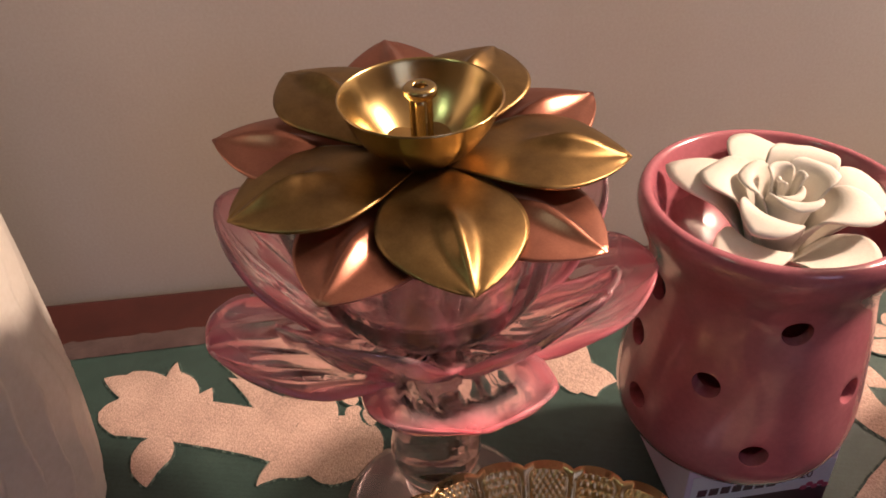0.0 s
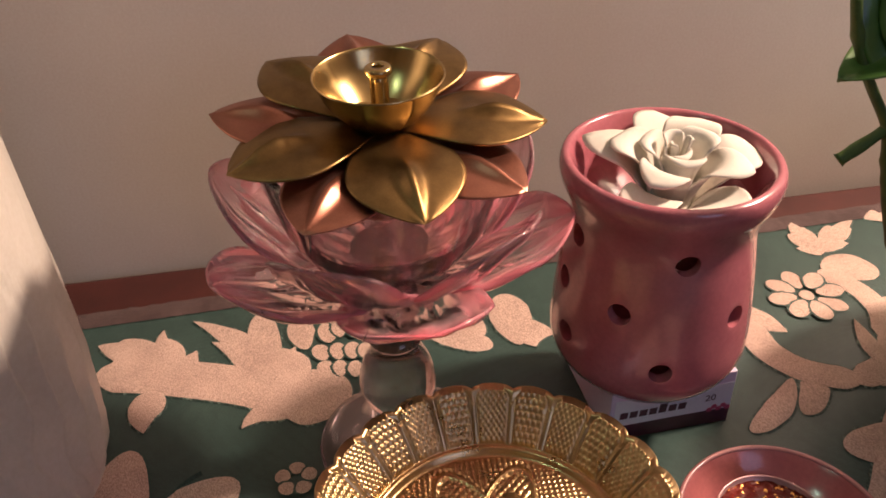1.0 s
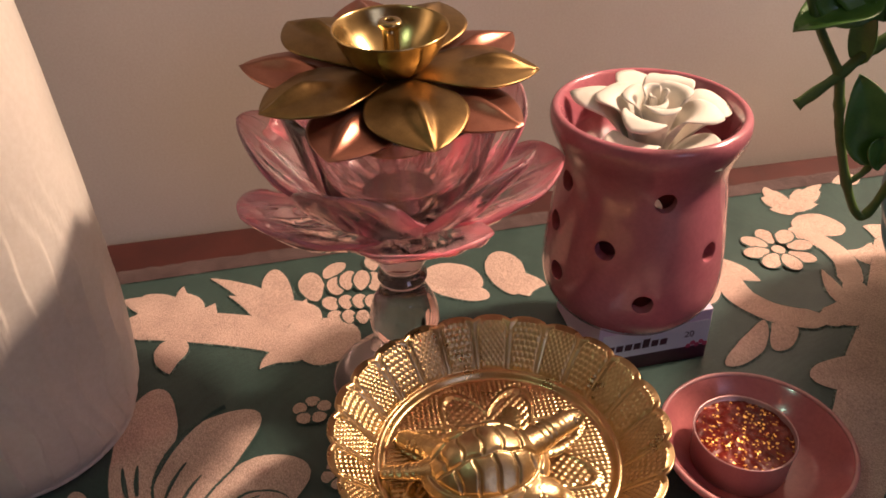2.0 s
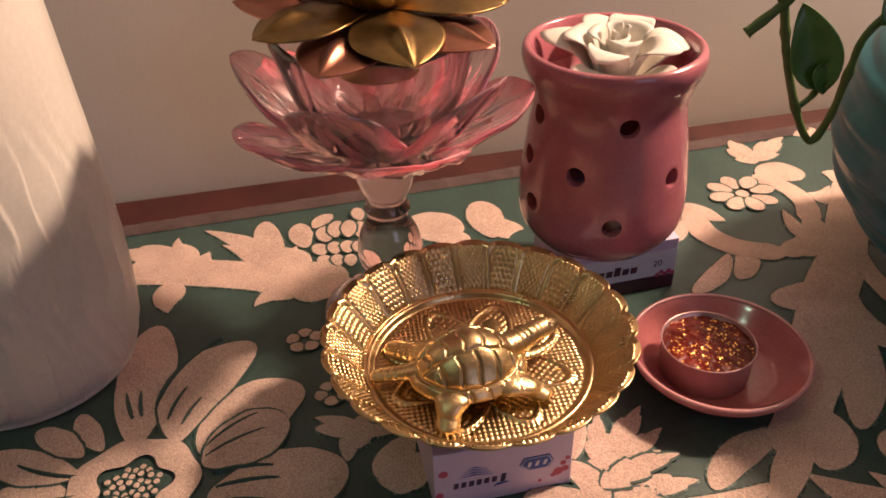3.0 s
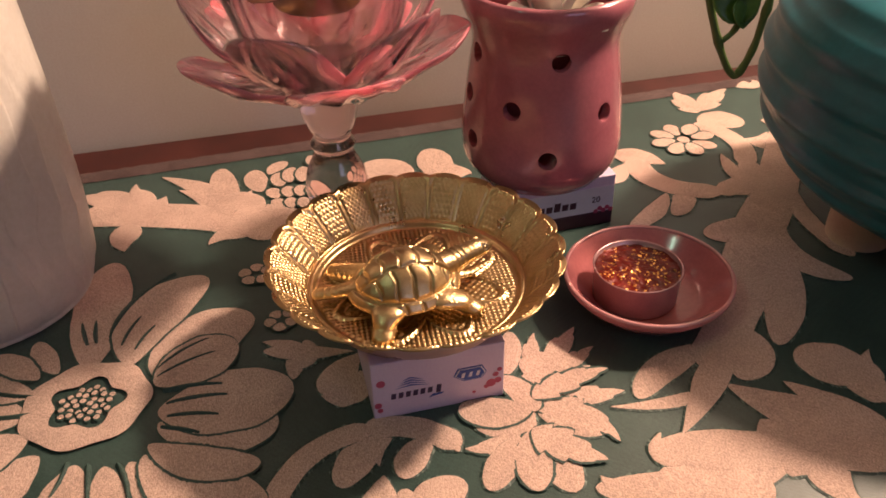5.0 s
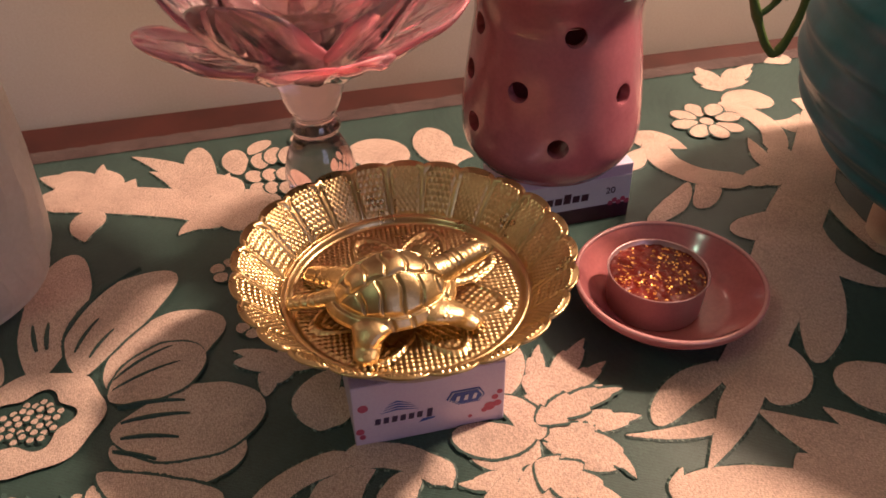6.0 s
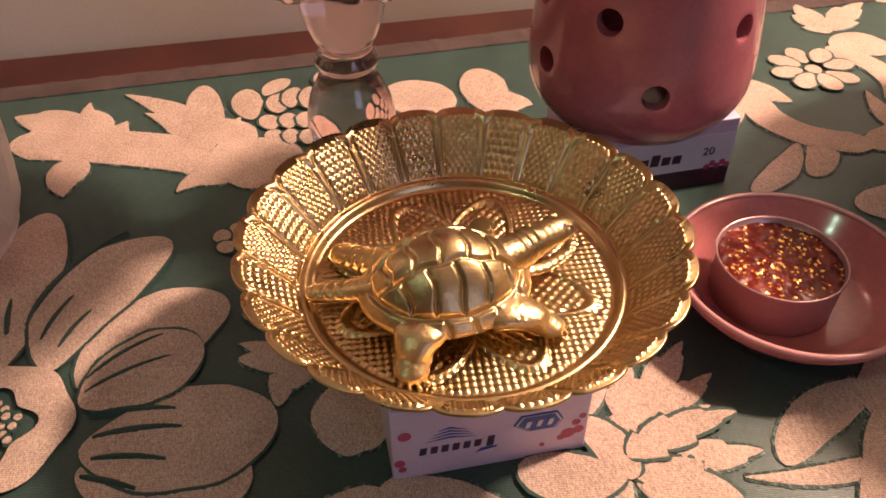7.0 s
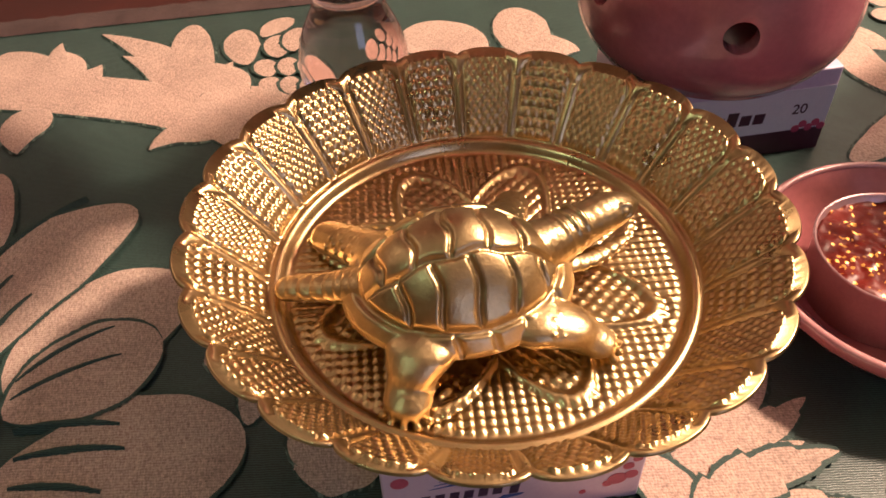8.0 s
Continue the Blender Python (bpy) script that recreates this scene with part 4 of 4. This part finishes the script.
def plate_mesh():
    """Rows of (radius, height) turned round, with embossed panels on the rim and petals in the well."""
    n = 24 * 44
    prof = [(0.0, 0.0065), (0.002, 0.0065)]
    prof += [(0.002 + 0.0415 * k / 60, 0.0065) for k in range(1, 61)]
    prof += [(0.0445, 0.0066), (0.0452, 0.0075), (0.0458, 0.0086), (0.0466, 0.0092), (0.0474, 0.0092), (0.0480, 0.0086)]
    prof += [(0.0480 + 0.0140 * k / 40, 0.0090 + 0.0155 * (k / 40) ** 0.9) for k in range(1, 41)]
    rim = len(prof)
    prof += [(0.0635, 0.0256), (0.0640, 0.0250), (0.0635, 0.0242), (0.0600, 0.0215), (0.0540, 0.0140), (0.0480, 0.0070), (0.0440, 0.0020), (0.0300, 0.0), (0.0, 0.0)]
    prof = [(0.982 * r, z) for r, z in prof]
    verts, faces = [], []
    for k, (r, z) in enumerate(prof):
        for i in range(n):
            a = 2 * math.pi * i / n
            s = (a / (2 * math.pi) * SCALLOPS) % 1.0
            q = abs(2 * s - 1)
            panel = int(a / (2 * math.pi) * SCALLOPS)
            rr, zz = r, z
            if r > 0.0472:
                f = min(1.0, (r - 0.0472) / 0.0152)
                lobe = math.sqrt(max(0.0, 1 - q * q * 0.93)) - 0.62
                rr = r + 0.0030 * lobe * f ** 3
                zz = z + 0.0010 * lobe * f ** 3
                if k < rim and 0.03 < f < 0.93:
                    top = 0.90 - 0.22 * q ** 4
                    inside = q < 0.80 and f < top
                    groove = math.exp(-((q - 0.82) / 0.07) ** 2) if f < top else math.exp(-((f - top) / 0.035) ** 2)
                    emboss = 0.0
                    if inside:
                        x, y = (s - 0.5) * 0.0148 * (0.85 + 0.25 * f), f * 0.0150
                        if panel % 2:
                            emboss = cells((x + y) / 0.0021, (x - y) / 0.0021)
                        else:
                            emboss = cells(x / 0.0022 + 0.5 * (int(y / 0.0017) % 2), y / 0.0017)
                    zz += 0.00085 * emboss - 0.0008 * groove
            elif 0.004 < r < 0.0425 and k < rim:
                x, y = r * math.cos(a), r * math.sin(a)
                wedge = (a / (2 * math.pi) * 8) % 1.0
                arc = abs(math.hypot(r * math.cos((wedge - 0.5) * math.pi / 4) - 0.012, r * math.sin((wedge - 0.5) * math.pi / 4) * 2.6) - 0.026)
                line = math.exp(-(arc / 0.0014) ** 2)
                if math.hypot(r * math.cos((wedge - 0.5) * math.pi / 4) - 0.012, r * math.sin((wedge - 0.5) * math.pi / 4) * 2.6) < 0.026:
                    emboss = cells((x + y) / 0.0036, (x - y) / 0.0036)
                else:
                    emboss = cells(x / 0.0021, y / 0.0021)
                zz += 0.00062 * emboss * (1 - line) + 0.0010 * line - 0.0004 * math.exp(-((arc - 0.0028) / 0.0007) ** 2)
            verts.append((rr * math.cos(a), rr * math.sin(a), zz))
    for k in range(len(prof) - 1):
        for i in range(n):
            j = (i + 1) % n
            faces.append((k * n + i, k * n + j, (k + 1) * n + j, (k + 1) * n + i))
    mesh = bpy.data.meshes.new("plate")
    mesh.from_pydata(verts, [], faces)
    mesh.validate()
    bm = bmesh.new()
    bm.from_mesh(mesh)
    bmesh.ops.remove_doubles(bm, verts=bm.verts[:n] + bm.verts[-n:], dist=1e-7)
    bmesh.ops.recalc_face_normals(bm, faces=bm.faces)
    bm.to_mesh(mesh)
    bm.free()
    return mesh


mesh_part("dish", plate_mesh(), GILT, plate)


# ---- gilded tortoise, one casting ----
def blob(bm, points, radii, flat=1.0, steps=4):
    """A chain of overlapping balls along a smooth curve."""
    path = rounded([(*p, r) for p, r in zip(points, radii)], steps)
    for x, y, z, r in path:
        bmesh.ops.create_icosphere(bm, subdivisions=3, radius=1, matrix=Matrix.Translation((x, y, z)) @ Matrix.Diagonal((r, r, r * flat, 1)))


def shell_dome():
    """The domed shell with its plates cut by grooves."""
    bm = bmesh.new()
    n, m = 220, 90
    rings = []
    for k in range(m + 1):
        h = k / m
        ring = []
        for i in range(n):
            a = 2 * math.pi * i / n
            lat = h * math.pi / 2
            r = math.sin(lat)
            x, y = 0.0240 * r * math.cos(a), 0.0198 * r * math.sin(a)
            z = 0.0160 * (1 - r ** 2.0)
            ridge = 0.0065 * (1 - (x / 0.034) ** 2)
            g = 0.0
            if r < 0.88:
                g = max(math.exp(-((abs(y) - ridge + 0.0004 * math.sin(600 * x)) / 0.00055) ** 2), 0.0)
            for line in (-0.0165, -0.0098, -0.0025, 0.0050, 0.0122, 0.0190):
                at = line + (0.0034 if abs(y) > ridge else 0.0) + (0.0017 if r > 0.88 else 0.0)
                g = max(g, math.exp(-((x - at + 0.0005 * math.sin(700 * y)) / 0.00055) ** 2))
            g = max(g, math.exp(-((r - 0.88) / 0.024) ** 2))
            swell = 0.0004 * math.sin(x * 430 + 1.0) * math.cos(y * 240)
            ring.append(bm.verts.new((x * (1 - 0.035 * g), y * (1 - 0.035 * g), z + swell - 0.0011 * g)))
        rings.append(ring)
    for inset, drop in ((1.015, -0.0012), (0.94, -0.0022), (0.70, -0.0005)):
        rings.append([bm.verts.new((inset * 0.0240 * math.cos(2 * math.pi * i / n), inset * 0.0198 * math.sin(2 * math.pi * i / n), drop)) for i in range(n)])
    for lo, hi in zip(rings, rings[1:]):
        for i in range(n):
            bm.faces.new((lo[i], hi[i], hi[(i + 1) % n], lo[(i + 1) % n]))
    bm.faces.new(rings[-1][::-1])
    bmesh.ops.remove_doubles(bm, verts=bm.verts[:], dist=1e-6)
    bmesh.ops.recalc_face_normals(bm, faces=bm.faces)
    return bm


def scaly_leg(bm, points, radii, flat, toes):
    """A flattened leg with beaded scales along it and ribbed toes at its foot."""
    blob(bm, points, radii, flat, 9)
    path = rounded([(*p, r) for p, r in zip(points, radii)], 6)
    for k in range(4, len(path) - 3):
        (x0, y0), (x1, y1) = path[k - 1][:2], path[k + 1][:2]
        x, y, z, r = path[k]
        along = math.hypot(x1 - x0, y1 - y0) or 1.0
        nx, ny = -(y1 - y0) / along, (x1 - x0) / along
        for q in (-52, -18, 18, 52):
            w = radians(q + (17 if k % 2 else 0))
            bmesh.ops.create_icosphere(bm, subdivisions=2, radius=0.00075, matrix=Matrix.Translation((x + nx * r * math.sin(w), y + ny * r * math.sin(w), z + flat * r * math.cos(w) - 0.00005)))
    x, y, z, r = path[-1]
    x0, y0 = path[-4][:2]
    heading = math.atan2(y - y0, x - x0)
    for k in range(toes):
        w = heading + (k - 0.5 * (toes - 1)) * 0.50
        blob(bm, [(x + 0.3 * r * math.cos(w), y + 0.3 * r * math.sin(w), z + 0.35 * r), (x + 1.12 * r * math.cos(w), y + 1.12 * r * math.sin(w), 0.0014)], [0.0010, 0.0009], 1.0, 3)


def tortoise_mesh():
    bm = shell_dome()
    for v in bm.verts:
        v.co += Vector((0.0022, 0.0022, 0.0092))
    blob(bm, [(0.014, 0.0025, 0.0115), (0.023, 0.0050, 0.0118), (0.030, 0.0078, 0.0122)], [0.0075, 0.0056, 0.0048])
    blob(bm, [(0.030, 0.0078, 0.0124), (0.0365, 0.0098, 0.0128), (0.0405, 0.0112, 0.0122), (0.0438, 0.0124, 0.0114)], [0.0048, 0.0046, 0.0037, 0.0020], 0.92)
    blob(bm, [(0.023, 0.0030, 0.0075), (0.032, 0.0045, 0.0056), (0.0415, 0.0078, 0.0060)], [0.0034, 0.0028, 0.0014], 0.5)
    for k in range(4):
        bmesh.ops.create_cone(bm, cap_ends=True, segments=24, radius1=0.0058 - 0.0002 * k, radius2=0.0058 - 0.0002 * k, depth=0.0008, matrix=Matrix.Translation((0.0225 + 0.0024 * k, 0.0049 + 0.0010 * k, 0.0118 + 0.0002 * k)) @ pose(0, 0, 0, 0, 86, 22))
    for side in (-1, 1):
        eye = (0.0390 - side * 0.0012, 0.0107 + side * 0.0033, 0.0146)
        bmesh.ops.create_icosphere(bm, subdivisions=2, radius=0.0010, matrix=Matrix.Translation(eye))
        for k in range(14):
            w = 2 * math.pi * k / 14
            bmesh.ops.create_icosphere(bm, subdivisions=1, radius=0.00055, matrix=Matrix.Translation((eye[0] + 0.0018 * math.cos(w), eye[1] - side * 0.0006 * math.sin(w), eye[2] + 0.0015 * math.sin(w))))
    scaly_leg(bm, [(0.0140, -0.0115, 0.0082), (0.0195, -0.0132, 0.0070), (0.0228, -0.0142, 0.0050), (0.0260, -0.0160, 0.0032)], [0.0070, 0.0058, 0.0048, 0.0042], 0.50, 3)
    scaly_leg(bm, [(-0.0088, -0.0125, 0.0082), (-0.0106, -0.0150, 0.0070), (-0.0120, -0.0172, 0.0052), (-0.0134, -0.0204, 0.0034)], [0.0072, 0.0058, 0.0048, 0.0048], 0.50, 5)
    scaly_leg(bm, [(0.0120, 0.0090, 0.0115), (0.0175, 0.0190, 0.0075), (0.0215, 0.0275, 0.0035)], [0.0060, 0.0046, 0.0042], 0.70, 3)
    scaly_leg(bm, [(-0.0100, 0.0090, 0.0110), (-0.0160, 0.0190, 0.0070), (-0.0215, 0.0275, 0.0035)], [0.0068, 0.0052, 0.0044], 0.75, 3)
    blob(bm, [(-0.0140, 0.0040, 0.0105), (-0.0215, 0.0080, 0.0075), (-0.0320, 0.0135, 0.0040)], [0.0060, 0.0044, 0.0034], 0.60)
    mesh = bpy.data.meshes.new("tortoise_figurine")
    bm.to_mesh(mesh)
    bm.free()
    return mesh


tortoise = mesh_part("tortoise_figurine", tortoise_mesh(), CAST_GILT, None)
tortoise.matrix_basis = pose(0.0245, 0.1235, 0.0382, 0, 0, 13)
tagged(tortoise, "cast gilded brass tortoise figurine standing in the plate", "figurine")
mod = tortoise.modifiers.new("casting", "REMESH")
mod.mode, mod.voxel_size, mod.use_smooth_shade = "VOXEL", 0.00030, True
mod = tortoise.modifiers.new("polish", "SMOOTH")
mod.factor, mod.iterations = 0.5, 1

# ---- pink saucer with a glitter candle ----
SAUCER = pose(0.1440, 0.1560, 0.0004)
saucer = tagged(part("saucer", lathe(rounded([(0.0, 0.0015), (0.020, 0.0), (0.024, 0.0003), (0.030, 0.005), (0.0385, 0.0135), (0.0405, 0.0175), (0.0396, 0.0185), (0.0378, 0.0172), (0.030, 0.0092), (0.022, 0.0052), (0.0, 0.0045)], 6), 90), PINK_PALE, None), "shallow glossy pink ceramic saucer on the runner", "saucer")
saucer.matrix_basis = SAUCER
# the rim is a lighter pink than the saucer's bowl
part("rim", lathe([(0.0394 + 0.0011 * math.cos(2 * math.pi * k / 12), 0.0181 + 0.0009 * math.sin(2 * math.pi * k / 12)) for k in range(12)], 90, closed=True), PINK_RIM, saucer, "paler rounded rim of the saucer")
candle = thing("glitter_candle", pose(0.1385, 0.1565, 0.0052), "tealight of red wax with gold glitter in a saucer", "candle")
part("cup", lathe([(0.0, 0.0), (0.0188, 0.0), (0.0200, 0.0012), (0.0208, 0.0172), (0.0213, 0.0178), (0.0209, 0.0182), (0.0203, 0.0176), (0.0202, 0.0150), (0.0, 0.0150)], 72), TIN, candle, "pale pink metal cup")


def wax_top():
    def heap(a, k, r, z):
        x, y = r * math.cos(a), r * math.sin(a)
        return r, z + 0.0008 * noise.noise((x * 300, y * 300, 1.0)) + 0.0005 * noise.noise((x * 900, y * 900, 4.0))

    return lathe([(0.0, 0.0158)] + [(0.0201 * k / 30, 0.0158 + 0.0007 * math.cos(math.pi * k / 60)) for k in range(1, 31)] + [(0.0201, 0.0150)], 110, heap)


part("wax", wax_top(), WAX, candle, "rough red glitter wax")

# ---- teal pot with a trailing vine ----
pot = thing("teal_pot", pose(0.330, 0.1925, 0), "ribbed teal glazed ceramic pot with bare clay feet", "pot")


def ribbed(a, k, r, z):
    return r + (0.0013 * math.sin(z * 330 + 0.6 * math.sin(a)) + 0.0005 * math.sin(z * 710 + 1.3 * math.sin(2 * a))) * (z > 0.02), z


part("body", lathe(rounded([(0.0, 0.008), (0.044, 0.012), (0.06, 0.017), (0.0779, 0.027), (0.0946, 0.0375), (0.1092, 0.0565), (0.1155, 0.0694), (0.1183, 0.0871), (0.1176, 0.1049), (0.1134, 0.1195), (0.1045, 0.1321), (0.0899, 0.1404), (0.0773, 0.1436), (0.0752, 0.1477), (0.0711, 0.1467), (0.0732, 0.1373), (0.0794, 0.131), (0.0, 0.1216)], 12), 120, ribbed), TEAL, pot)
for angle in (176, 296, 56):
    turn = pose(0, 0, 0, 0, 0, angle)
    leg = part("leg", lathe(rounded([(0.0, 0.018), (0.015, 0.018), (0.0175, 0.024), (0.019, 0.036), (0.017, 0.050), (0.010, 0.060), (0.0, 0.062)], 5), 40), TEAL, pot)
    leg.matrix_basis = turn @ pose(0.056, 0, 0)
    foot = part("foot", lathe(rounded([(0.0, 0.0), (0.0145, 0.0), (0.0160, 0.002), (0.0162, 0.010), (0.0155, 0.019), (0.012, 0.020), (0.0, 0.020)], 4), 40), CREAM, pot, "bare clay foot")
    foot.matrix_basis = turn @ pose(0.056, 0, 0)

vine = thing("trailing_vine", pose(0, 0, 0), "trailing green vine hanging over the teal pot", "plant")
joint = (0.169, 0.212, 0.157)
for run, thick in (([(0.272, 0.205, 0.146), (0.250, 0.208, 0.176), (0.212, 0.211, 0.188), (0.180, 0.212, 0.168), joint, (0.155, 0.212, 0.145)], 0.0022), ([(0.146, 0.213, 0.204), (0.150, 0.213, 0.190), (0.156, 0.212, 0.177), joint], 0.0017), ([joint, (0.1715, 0.211, 0.145), (0.175, 0.211, 0.132), (0.183, 0.210, 0.110), (0.191, 0.210, 0.095), (0.196, 0.210, 0.094), (0.201, 0.210, 0.107), (0.203, 0.209, 0.125), (0.208, 0.208, 0.146), (0.236, 0.206, 0.168), (0.270, 0.205, 0.147)], 0.0018), ([(0.184, 0.210, 0.110), (0.190, 0.210, 0.116), (0.194, 0.210, 0.128)], 0.0013)):
    path = rounded(run, 8)
    part("stem", tube(path, [thick * (1 + 0.18 * noise.noise((k * 0.37, thick * 900, 1.0)) + 0.30 * math.exp(-((k % 16 - 8) / 1.2) ** 2)) for k in range(len(path))]), VINE, vine)


def vine_leaf(length, width):
    def at(u, v):
        q = 2 * v - 1
        w = 0.5 * width * (math.sin(math.pi * u ** 0.62) ** 0.75 if u < 1 else 0.0)
        return (length * u - 0.16 * length * abs(q) * (1 - u) ** 3, w * q, 0.16 * width * abs(q) ** 1.3 * (1 - 0.5 * u) - 0.12 * length * u * u + 0.02 * width * math.sin(9 * u + 3 * q))

    return sheet(18, 14, at, 0.0005)


for base, tip, width, face in (((0.190, 0.209, 0.125), (0.178, 0.211, 0.156), 0.022, (-0.25, -0.8, 0.5)), ((0.1905, 0.2085, 0.130), (0.192, 0.205, 0.118), 0.015, (0.2, -0.7, 0.7)), ((0.172, 0.214, 0.184), (0.144, 0.206, 0.180), 0.024, (-0.2, -0.25, 0.95)), ((0.174, 0.214, 0.185), (0.150, 0.216, 0.208), 0.032, (-0.3, -0.9, 0.3)), ((0.178, 0.214, 0.186), (0.176, 0.220, 0.232), 0.042, (-0.2, -0.95, 0.2)), ((0.175, 0.212, 0.165), (0.170, 0.209, 0.190), 0.010, (-0.6, -0.7, 0.2)), ((0.234, 0.205, 0.172), (0.208, 0.202, 0.150), 0.030, (-0.4, -0.7, 0.5))):
    x_axis = Vector(tip) - Vector(base)
    length = x_axis.length
    x_axis.normalize()
    z_axis = (Vector(face) - x_axis * Vector(face).dot(x_axis)).normalized()
    y_axis = z_axis.cross(x_axis)
    leaf = part("leaf", vine_leaf(length, width), LEAF, vine)
    leaf.matrix_basis = Matrix.Translation(base) @ Matrix((x_axis, y_axis, z_axis)).transposed().to_4x4()
